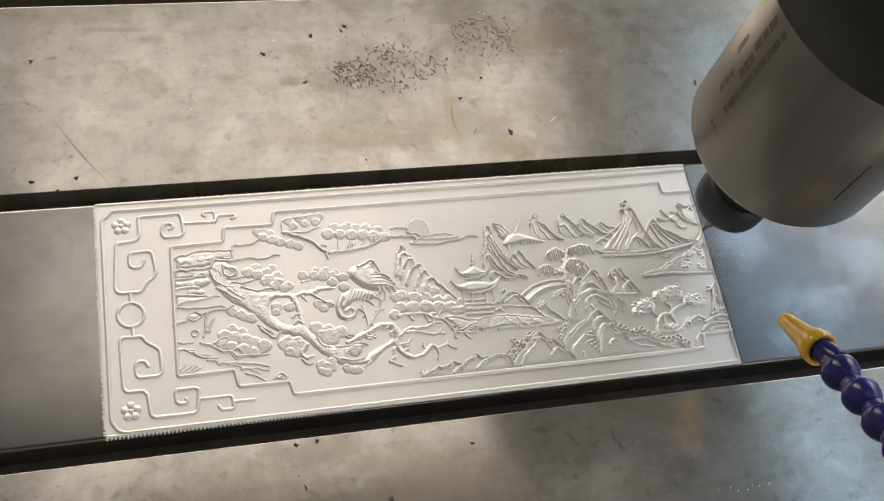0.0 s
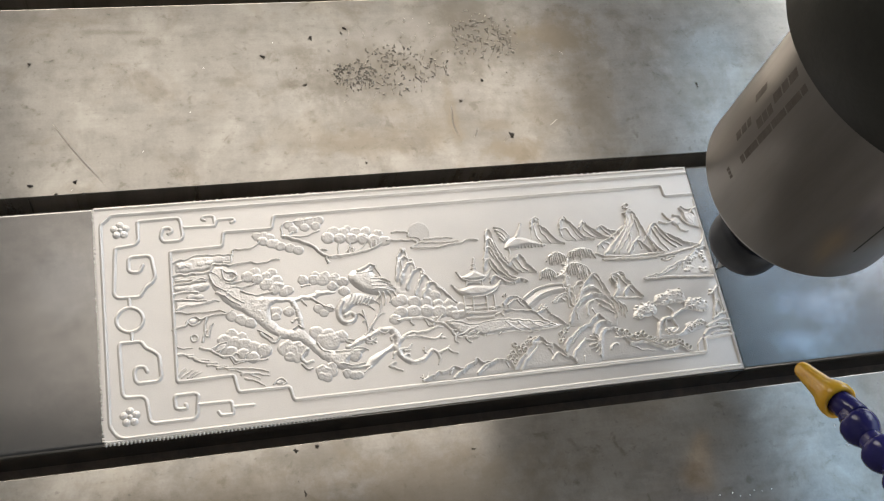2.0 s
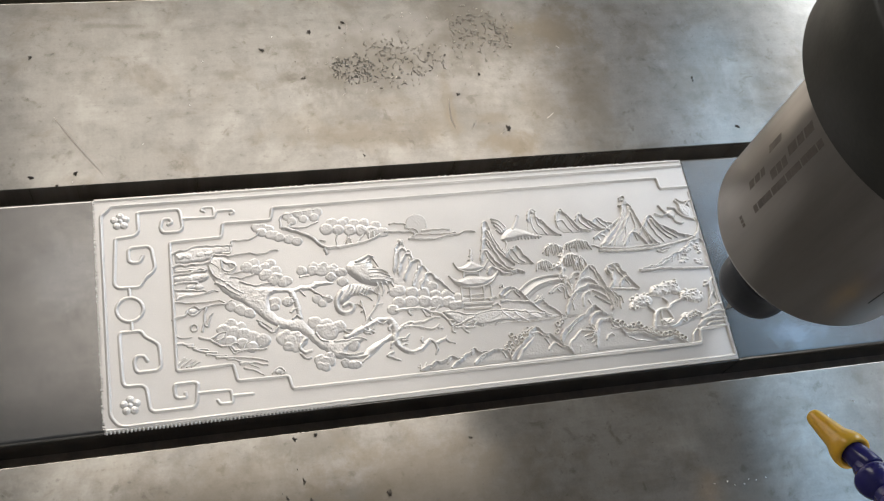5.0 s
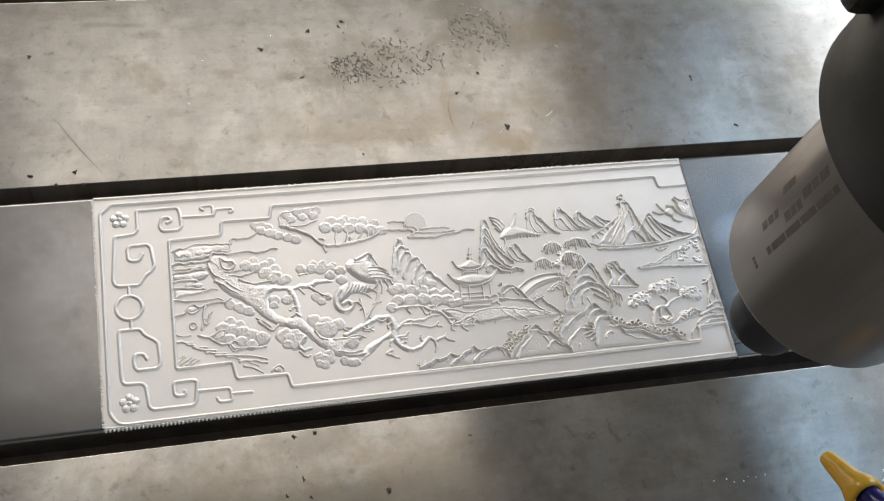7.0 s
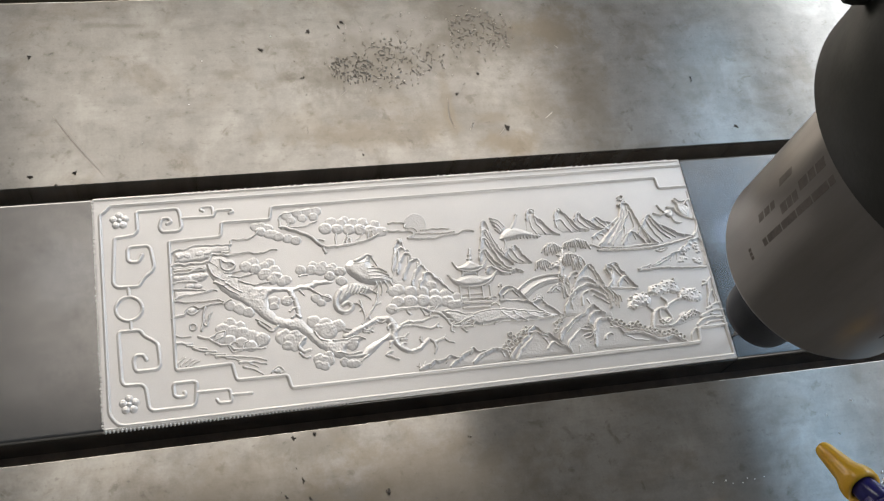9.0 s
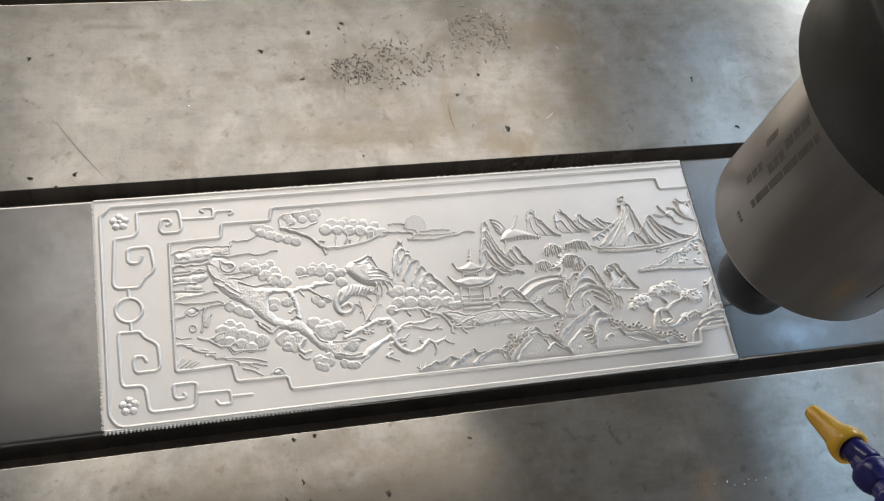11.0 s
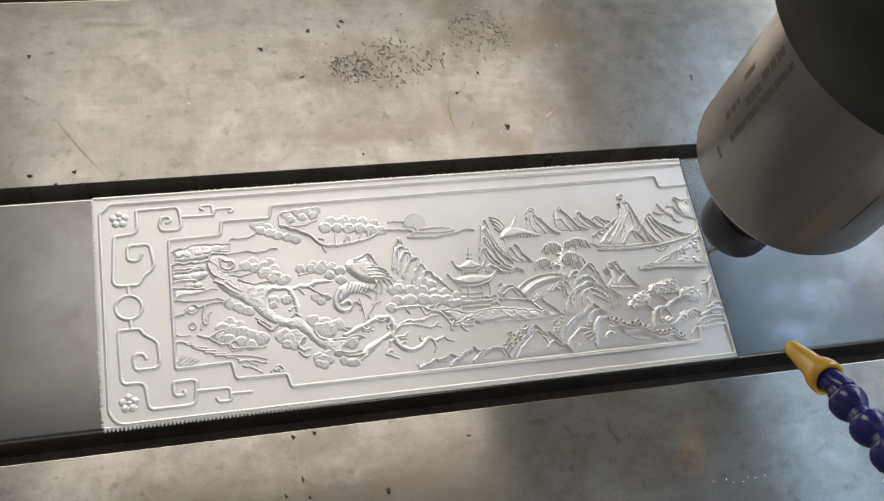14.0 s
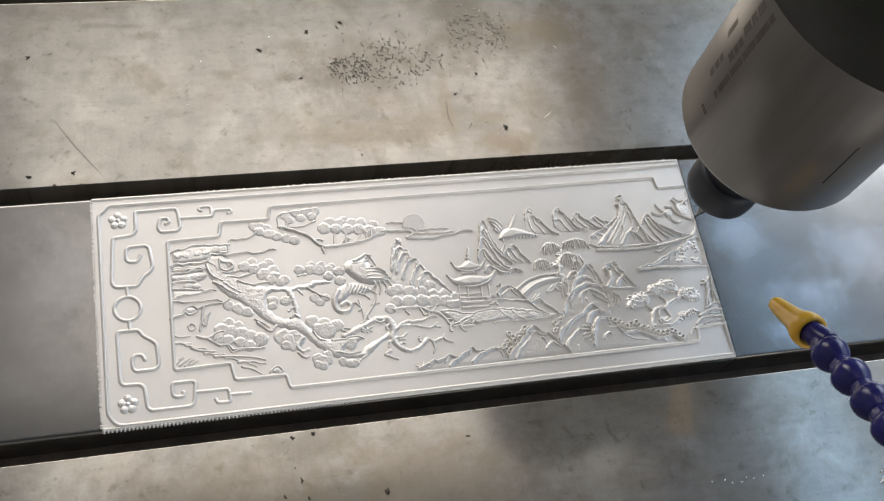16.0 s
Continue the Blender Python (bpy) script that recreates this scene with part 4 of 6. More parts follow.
# cranes
relief("crane", [mass([(136.2, 81.2), (139.1, 83.8), (143.1, 83.8), (146.5, 84.9), (149.4, 86.5), (151.5, 85.2), (150.1, 82.4), (152.4, 79.7), (155.9, 76.8), (159.4, 73.3), (161.6, 70.9), (160.5, 68.2), (155.8, 67.6), (151.8, 67.3), (147.4, 68.4), (143.1, 70.3), (139.0, 73.8), (136.3, 77.6)], 4.6, 1.1), tube([(142.3, 83.1), (146.5, 84.9), (149.4, 86.5), (151.9, 85.5)], 1.5, 1.1, 1.35), tube([(151.6, 85.5), (153.1, 82.5), (154.6, 79.1)], 0.6, 0.4, 1.0), tube([(140.8, 81.5), (146.1, 81.7), (150.5, 82.7)], 0.7, 0.5, 1.2), tube([(148.8, 77.5), (155.3, 77.3), (159.6, 74.7)], 0.8, 0.5, 1.35), tube([(148.4, 75.4), (154.4, 75.2), (160.5, 72.5)], 0.8, 0.5, 1.35), tube([(148.8, 73.2), (154.7, 73.0), (161.9, 70.5)], 0.8, 0.5, 1.35), tube([(149.1, 71.1), (155.0, 70.9), (160.9, 68.5)], 0.8, 0.5, 1.3), tube([(151.6, 79.0), (156.6, 76.8)], 0.7, 0.4, 1.2),
  tube([(152.1, 69.0), (152.9, 65.4), (151.6, 61.7)], 0.8, 0.5, 1.1), tube([(154.7, 68.8), (155.3, 64.5), (154.2, 61.1)], 0.8, 0.5, 1.1), tube([(157.3, 68.9), (158.8, 65.2), (157.7, 62.5)], 0.8, 0.5, 1.1), tube([(160.1, 69.3), (161.8, 65.6)], 0.8, 0.5, 1.1), tube([(152.5, 67.2), (150.1, 64.3)], 0.7, 0.4, 1.0), tube([(152.3, 61.9), (150.1, 55.9), (145.3, 49.5), (141.6, 44.4)], 0.8, 0.6, 1.0), tube([(140.7, 44.5), (143.5, 42.1), (145.7, 43.9)], 0.6, 0.4, 0.8), tube([(141.5, 58.9), (142.8, 50.4), (142.8, 45.6)], 0.7, 0.5, 0.9), tube([(148.7, 55.3), (153.4, 56.2)], 0.6, 0.4, 0.8)], "standing crane with folded wings", carved=False)
relief("crane", [mass([(129.4, 62.9), (131.7, 67.5), (135.2, 69.3), (141.1, 69.7), (146.6, 67.4), (150.3, 63.6), (146.5, 62.5), (141.4, 62.7), (136.7, 62.1), (133.8, 59.6), (131.0, 57.8), (129.0, 59.4)], 3.0, 0.9), tube([(131.1, 65.5), (128.1, 60.6), (128.1, 55.4), (130.9, 52.7), (134.8, 53.0), (136.8, 55.9), (134.6, 58.2), (131.5, 56.8)], 2.0, 1.3, 1.2), tube([(135.9, 56.3), (139.3, 57.3), (142.1, 54.3), (140.8, 52.3)], 0.8, 0.5, 1.1), tube([(136.8, 69.1), (135.4, 66.4), (133.1, 63.5)], 0.75, 0.45, 1.25), tube([(138.6, 68.6), (137.3, 66.3), (135.0, 63.3)], 0.75, 0.45, 1.25), tube([(140.5, 68.0), (139.2, 66.1), (136.9, 63.1)], 0.75, 0.45, 1.25), tube([(142.4, 67.5), (141.2, 65.9), (138.8, 63.0)], 0.75, 0.45, 1.25), tube([(144.3, 67.0), (143.1, 65.7), (140.7, 62.8)], 0.75, 0.45, 1.25), tube([(146.1, 66.4), (145.0, 65.5), (142.6, 62.6)], 0.75, 0.45, 1.25), tube([(148.0, 65.9), (147.0, 65.3), (144.6, 62.4)], 0.75, 0.45, 1.25), tube([(143.8, 66.0), (148.1, 64.5), (151.1, 62.4)], 0.8, 0.4, 1.2), tube([(142.1, 63.0), (145.7, 61.2), (148.0, 58.9)], 0.6, 0.4, 0.9)], "bending crane with a curled neck", carved=False)
relief("flying_crane", [mass([(230.6, 89.4), (232.4, 93.0), (235.4, 95.4), (239.9, 96.5), (245.3, 94.9), (250.5, 92.5), (257.1, 89.7), (251.8, 88.6), (244.8, 89.3), (238.2, 88.3), (233.2, 88.0)], 2.6, 1.2), mass([(227.2, 104.1), (231.3, 103.0), (234.3, 100.4), (235.7, 96.9), (233.6, 93.7), (230.8, 93.9), (228.8, 97.9)], 1.6, 0.7), tube([(227.2, 103.7), (231.7, 101.8), (235.1, 97.3)], 0.7, 0.5, 1.2), tube([(227.5, 101.8), (231.2, 99.2), (233.6, 95.2)], 0.7, 0.5, 1.15), tube([(228.4, 99.4), (231.0, 96.5), (232.2, 93.8)], 0.7, 0.5, 1.1), tube([(229.2, 96.3), (231.5, 93.5)], 0.6, 0.4, 1.0), tube([(237.7, 92.9), (237.6, 90.7), (237.6, 88.8)], 0.6, 0.4, 1.15), tube([(239.8, 92.7), (239.7, 90.5), (239.8, 89.0)], 0.6, 0.4, 1.15), tube([(241.9, 92.5), (241.8, 90.3), (241.8, 88.8)], 0.6, 0.4, 1.15), tube([(244.0, 92.4), (243.9, 90.1), (244.0, 88.9)], 0.6, 0.4, 1.15), tube([(246.1, 92.2), (246.0, 89.9), (246.1, 88.8)], 0.6, 0.4, 1.15), tube([(248.2, 92.0), (248.1, 89.7), (248.2, 88.6)], 0.6, 0.4, 1.15), tube([(250.4, 91.8), (250.2, 89.5), (250.4, 88.8)], 0.6, 0.4, 1.15), tube([(252.5, 91.6), (252.3, 89.3), (252.5, 88.6)], 0.6, 0.4, 1.15), tube([(254.6, 91.4), (254.4, 89.2), (254.6, 88.4)], 0.6, 0.4, 1.15), tube([(239.4, 95.8), (241.8, 100.2), (243.8, 104.6)], 1.2, 0.7, 1.2), dome((243.8, 104.6), 1.1, 0.9, 1.2), tube([(233.4, 89.1), (233.4, 85.4), (231.1, 81.1)], 0.7, 0.5, 0.9), tube([(230.8, 83.4), (231.0, 80.8), (233.1, 80.9)], 0.6, 0.4, 0.8)], "crane flying with spread wings", carved=False)
# pagoda, bridge and willow
relief("pagoda", [tube([(210.9, 84.7), (209.4, 76.8)], 0.8, 1.1, 1.0), dome((210.1, 80.8), 1.6, 0.7, 1.1, 2), dome((209.6, 78.3), 2.0, 0.8, 1.2, 2), mass([(199.3, 77.0), (202, 74.2), (205.7, 75.2), (209.4, 77.4), (213.1, 75.2), (216.2, 74), (219.7, 77), (218, 73), (213.5, 70.5), (208, 70.0), (202.9, 71.2), (200.4, 73.6)], 2.2, 1.5), tube([(199.1, 77.1), (201.7, 72.5), (208.1, 70.2), (215.2, 71.4), (220.1, 77.3)], 0.6, 0.6, 1.2),
  slab([(204.2, 71.2), (213, 70.7), (212.7, 67.5), (203.3, 68)], 0.6), tube([(204.1, 70.8), (203.5, 67.6)], 0.5, 0.5, 0.9), tube([(213.3, 70.7), (213, 67.1)], 0.5, 0.5, 0.9), mass([(195, 69.2), (199.5, 66.4), (203.3, 67.4), (208.5, 67.9), (213.5, 67.2), (219.2, 66.2), (223.9, 69), (221, 64), (214.5, 60.6), (208, 60.2), (202, 61.0), (197.2, 64.4)], 2.4, 1.5), tube([(195, 69.2), (198.5, 64.2), (204.4, 61.1), (213.2, 60.8), (219.8, 63.3), (224.4, 69.2)], 0.6, 0.6, 1.2),
  tube([(200.7, 61.5), (200, 52.4)], 0.6, 0.6, 1.0), tube([(205.9, 60.3), (204.9, 51.5)], 0.6, 0.6, 1.0), tube([(214, 60.2), (213.3, 51)], 0.6, 0.6, 1.0), tube([(218.6, 60.8), (218, 50.5)], 0.6, 0.6, 1.0), tube([(200.7, 56.2), (212.9, 56)], 0.5, 0.5, 0.7), tube([(200.9, 53.7), (218.4, 53)], 0.6, 0.6, 0.8), tube([(201.1, 51.2), (217.3, 50.6)], 0.9, 0.9, 1.0), tube([(200.6, 48.1), (216.3, 47.5)], 0.8, 0.8, 0.9)], "two-tiered pagoda with upswept roofs", carved=False)
relief("arched_bridge", [tube([(234, 55.3), (243.3, 61.3), (254.4, 63.8), (264.8, 63.2)], 0.8, 0.7, 1.0), tube([(237.9, 52.4), (246, 57.7), (255.4, 60.4), (264.3, 60.7)], 0.7, 0.6, 0.9), slab([(236.5, 54), (244.7, 59.7), (255.1, 62.3), (264.3, 62.1), (262.7, 58.6), (254.8, 57.9), (246.5, 55.2), (239.8, 50.1)], 0.3), tube([(255.4, 52.8), (259.7, 56), (264.7, 54.8)], 0.8, 0.6, 0.8)], "arched stone bridge", carved=False)
relief("willow", clump((261.7, 80.8), 5.6, 4.0, 1.1) + clump((253.9, 71.2), 4.2, 3.6, 1.0) + clump((277.6, 82.4), 7.6, 3.6, 1.1) + clump((271.1, 73.3), 5.2, 4.2, 1.3) + clump((276.2, 70.6), 3.6, 4.4, 1.0)
  + tufts([(265.3, 76), (266.7, 72.9)], 4, 2.6, 0.9) + tufts([(261.9, 70.4), (265.4, 67.2)], 4, 2.4, 0.9) + [tube([(263.6, 62.2), (264.5, 69.4), (268, 78.4)], 1.5, 0.9, 1.2), tube([(265.7, 71.6), (261.6, 69), (257.1, 67.9)], 0.8, 0.5, 1.0), tube([(264.5, 66.5), (261.5, 62.4), (262.2, 59.4)], 0.9, 0.6, 1.0), tube([(265.6, 62), (263.6, 56.4), (264.4, 50.5)], 1.2, 0.7, 1.1), tube([(267.4, 60.4), (267.3, 53.8), (265.1, 47.5)], 0.8, 0.5, 1.0), tube([(262.6, 55), (262.5, 48.5)], 0.8, 0.5, 0.9)], "drooping willow over a crooked trunk")
# mountains, shores and trees
relief("mountain", [layer([(249.6, 101.4), (251.2, 105.9), (253.9, 108.0), (255.7, 106.3), (255.6, 102.8), (258.3, 100.3), (260.9, 97.0), (263.6, 92.9), (268.6, 89.4)], [(248.2, 92.0), (257.9, 90.4), (268.5, 89.1)], 1.2), tube([(255.4, 101.7), (255.6, 97.8), (258.1, 94.2), (260.2, 90.9)], 0.7, 0.4, 0.85), tube([(253.0, 104.2), (251.7, 99.7), (252.6, 95.4), (254.0, 91.9)], 0.7, 0.4, 0.85), tube([(258.1, 99.2), (261.2, 95.1), (263.9, 91.0)], 0.6, 0.3, 0.8), dome((253.5, 106.1), 1.5, 1.5, 1.4)], "small far peak")
relief("mountain", [layer([(290.8, 96.8), (293.7, 99.2), (296.3, 97.8), (298.7, 95.7), (302.3, 95.0), (304.7, 92.8), (306.9, 91.1)], [(291.5, 93.2), (298.1, 90.3), (306.7, 90.3)], 1.0), tube([(294.1, 98.0), (296.3, 94.7), (299.2, 91.8)], 0.6, 0.4, 0.8), tube([(298.7, 95.3), (301.6, 92.3)], 0.6, 0.3, 0.7), layer([(280.2, 98.4), (281.7, 101.8), (283.8, 102.8), (285.2, 101.1), (286.8, 98.3), (289.4, 96.9), (291.7, 94.3), (294.8, 91.8), (300.1, 90.5)], [(279.9, 95.7), (283.8, 91.9), (299.9, 89.8)], 1.2), tube([(283.0, 100.9), (282.9, 97.4), (285.8, 94.1), (288.8, 91.5)], 0.7, 0.4, 0.9), tube([(286.0, 97.9), (288.8, 94.6), (291.9, 92.0)], 0.6, 0.3, 0.8), dome((283.2, 101.7), 1.4, 1.3, 1.3),
  layer([(267.5, 99.1), (269.2, 104.8), (271.8, 106.5), (273.8, 104.0), (276.4, 101.1), (278.6, 97.8), (280.6, 94.1), (283.1, 92.0), (288.3, 90.8)], [(266.5, 94.6), (272.5, 90.6), (288.1, 90.0)], 1.3), tube([(268.5, 98.7), (271.6, 99.2), (273.1, 96.3), (275.2, 92.7), (276.2, 91.1)], 0.8, 0.4, 1.0), tube([(270.0, 103.6), (267.9, 99.1), (267.9, 94.5)], 0.7, 0.4, 0.9), tube([(274.5, 102.4), (276.3, 97.6), (278.3, 93.6), (281.3, 91.0)], 0.6, 0.3, 0.85), dome((271.1, 105.0), 1.6, 1.4, 1.4)], "row of far peaks")
relief("mountain", [tube([(287.0, 80.9), (292.3, 78.9), (306.1, 77.7), (321.0, 77.8), (330.4, 77.8)], 0.7, 0.6, 0.9), layer([(288.9, 85.7), (293.2, 88.4), (296.5, 89.7), (300.5, 92.4), (303.6, 94.1), (307.2, 96.5), (309.8, 97.9)], [(287.8, 81.2), (292.4, 79.3), (306.0, 80.3)], 1.0), tube([(293.8, 87.6), (297.0, 85.8), (293.7, 81.5)], 0.6, 0.4, 0.8), tube([(299.9, 91.3), (300.5, 87.8), (296.3, 82.8)], 0.7, 0.4, 0.9), tube([(291.2, 86.3), (292.8, 83.8)], 0.5, 0.4, 0.8),
  layer([(292.6, 80.0), (296.4, 83.5), (300.8, 87.7), (305.3, 92.0), (309.0, 96.4), (311.4, 101.3), (312.1, 105.6), (315.1, 108.1), (316.5, 106.4), (318.6, 102.7), (320.0, 96.6), (321.5, 92.2), (323.3, 86.5), (325.9, 79.3)], [(292.4, 79.3), (309.7, 77.3), (325.7, 78.6)], 1.6), tube([(312.3, 104.8), (312.8, 100.8), (310.3, 95.5), (306.7, 90.3), (302.8, 85.3), (298.6, 80.3)], 0.9, 0.6, 1.45), tube([(316.0, 104.5), (315.5, 99.8), (312.3, 94.5), (309.1, 89.3), (304.8, 84.3), (301.3, 79.2)], 0.8, 0.5, 1.25), tube([(316.7, 101.2), (317.5, 95.7), (317.5, 90.2), (315.3, 87.3)], 0.8, 0.5, 1.25), tube([(309.0, 94.8), (305.2, 88.9), (301.2, 84.6)], 0.7, 0.4, 1.3), tube([(311.3, 92.3), (310.7, 86.9), (307.1, 81.8)], 0.7, 0.4, 1.1),
  layer([(308.0, 79.4), (310.6, 83.8), (314.1, 87.0), (317.3, 86.3), (320.1, 82.9), (322.8, 78.8)], [(307.7, 78.3), (322.6, 78.1)], 1.2), tube([(312.5, 85.2), (311.5, 81.4)], 0.7, 0.4, 1.0), tube([(316.2, 85.2), (316.8, 81.7)], 0.7, 0.4, 1.0), tube([(310.7, 106.1), (313.4, 106.3), (315.9, 106.9)], 0.8, 0.6, 1.5), tube([(311.6, 110.8), (313.9, 112.6), (315.5, 111.3), (314.0, 109.8), (311.3, 109.6)], 0.6, 0.5, 1.1), tube([(313.0, 109.1), (314.7, 108.2)], 0.6, 0.6, 1.3)], "tall pointed peak above the water")
relief("mountain", [layer([(313.5, 62.2), (319.0, 63.5), (323.2, 63.9), (326.9, 65.1), (329.2, 66.7), (331.8, 68.0), (334.7, 68.9), (337.8, 70.5), (343.5, 71.9), (348.1, 74.6), (350.8, 77.5), (354.2, 78.7), (358.4, 78.4), (359.5, 71.6), (358.3, 60.2)], [(313.4, 61.8), (327.9, 61.9), (342.5, 60.5), (358.1, 59.4)], 1.3), tube([(313.4, 61.8), (320.3, 61.5), (327.9, 61.9), (342.5, 60.5), (357.7, 59.5)], 0.7, 0.6, 1.1), tube([(320.6, 62.6), (326.5, 63.6), (331.2, 65.8), (335.5, 67.7)], 0.9, 0.6, 1.1)]
  + tufts([(343.8, 70.4), (348.5, 73.4)], 4, 2.4, 1.2) + tufts([(352.9, 75.3), (355.1, 69.7)], 4, 2.6, 1.2) + tufts([(341.5, 64.8), (345.8, 66.7)], 3, 2.2, 0.9) + tufts([(350.8, 65.5), (353.6, 62.2)], 3, 2.4, 1.0) + [tube([(328.0, 73.4), (331.6, 72.6), (334.9, 73.5)], 0.8, 0.5, 0.8), tube([(330.6, 74.3), (334.4, 74.7), (336.9, 75.2)], 0.7, 0.4, 0.7), tube([(337.6, 69.8), (335.6, 65.4)], 0.7, 0.4, 0.9), tube([(341.7, 70.9), (339.7, 66.5)], 0.7, 0.4, 0.9)], "low shore hill with bushes")
relief("mountain", [layer([(291.5, 52.4), (294.0, 56.2), (294.3, 60.3), (292.9, 63.4), (293.1, 66.0), (296.0, 67.2), (299.1, 67.7), (300.7, 65.6), (301.4, 62.6), (303.7, 60.1), (305.1, 57.0), (307.2, 53.8), (309.6, 50.6)], [(291.8, 52.0), (299.1, 50.9), (309.5, 50.2)], 1.5), tube([(293.9, 64.8), (296.4, 63.0), (295.0, 58.7), (293.5, 54.4)], 0.9, 0.5, 1.35), tube([(296.5, 66.4), (299.1, 62.0), (301.2, 58.8)], 0.8, 0.5, 1.35), tube([(299.3, 65.8), (302.4, 62.1)], 0.6, 0.4, 1.3), layer([(297.7, 52.5), (300.3, 56.7), (303.6, 58.2), (306.0, 56.1), (308.2, 52.2), (309.6, 50.6)], [(297.5, 51.4), (309.5, 50.2)], 1.2), tube([(302.2, 57.3), (304.2, 53.3)], 0.7, 0.4, 1.0), tube([(293.4, 65.6), (291.4, 63.5), (292.0, 61.2)], 0.8, 0.5, 1.2), tube([(290.0, 52.2), (309.1, 49.9)], 0.6, 0.5, 0.7)], "small wooded peak")
relief("mountain", [layer([(269.8, 54.5), (272.3, 59.1), (275.3, 62.5), (279.0, 66.2), (281.6, 67.8), (284.0, 67.2), (285.1, 64.1), (286.5, 61.0), (287.9, 56.8), (289.4, 52.6)], [(269.2, 52.0), (279.9, 52.1), (289.1, 51.1)], 1.5), tube([(281.8, 67.1), (283.8, 63.5), (285.0, 58.2)], 0.8, 0.5, 1.3), tube([(277.1, 64.1), (274.0, 60.0)], 0.7, 0.5, 1.2), layer([(267.1, 49.0), (270.2, 54.9), (272.7, 57.9), (276.1, 59.8), (279.7, 59.8), (281.8, 58.1), (284.3, 55.3)], [(267.1, 49.0), (277.8, 52.3), (284.0, 53.9)], 1.3),
  layer([(260.6, 39.5), (264.0, 46.4), (267.4, 50.4), (270.8, 52.6), (274.8, 54.4), (277.9, 55.6), (282.0, 54.8), (285.9, 52.9), (288.1, 50.1), (290.3, 44.4), (290.3, 39.0)], [(260.0, 36.7), (273.7, 35.3), (289.0, 33.7)], 1.5), tube([(272.6, 42.6), (273.0, 46.9), (275.1, 50.0), (277.9, 51.2)], 0.9, 0.6, 1.3), tube([(280.5, 51.6), (284.3, 49.4), (286.7, 47.4), (288.9, 44.6)], 0.9, 0.6, 1.35), tube([(281.1, 47.9), (285.3, 44.9), (288.9, 42.0)], 0.8, 0.5, 1.2), tube([(269.5, 50.2), (266.2, 45.4), (265.9, 41.1)], 0.7, 0.5, 1.1), tube([(276.3, 45.9), (277.5, 42.1)], 0.7, 0.4, 0.9),
  tube([(289.4, 52.6), (291.9, 50.9), (294.7, 47.6), (295.9, 43.9), (295.2, 38.5)], 0.8, 0.4, 1.2), tube([(288.2, 50.5), (289.3, 46.4), (289.6, 42.0)], 0.7, 0.4, 1.2), tube([(290.5, 51.0), (292.6, 47.9), (292.4, 42.8)], 0.7, 0.4, 1.2), tube([(291.5, 49.4), (294.0, 45.1), (293.6, 40.5)], 0.6, 0.4, 1.1), tube([(287.1, 52.1), (287.6, 48.0), (288.1, 44.3)], 0.6, 0.4, 1.2), tube([(294.2, 48.4), (297.1, 45.9), (297.6, 42.2)], 0.6, 0.3, 1.0),
  tube([(268.4, 60.5), (270.4, 63.3), (273.4, 63.8), (274.5, 62.2), (271.9, 60.6)], 0.9, 0.6, 1.1), tube([(263.8, 59.5), (264.1, 54.4), (264.5, 50.0), (266.6, 46.8)], 1.0, 0.6, 1.2), tube([(265.6, 57.9), (267.4, 53.3), (265.8, 49.8)], 0.8, 0.5, 1.0), layer([(253.1, 52.9), (256.2, 55.5), (259.4, 57.0), (262.6, 57.4), (263.9, 55.1)], [(253.0, 52.2), (258.2, 52.0), (263.2, 52.3)], 0.9), tube([(258.0, 55.7), (260.3, 53.3)], 0.6, 0.4, 0.8)], "rugged middle peak")
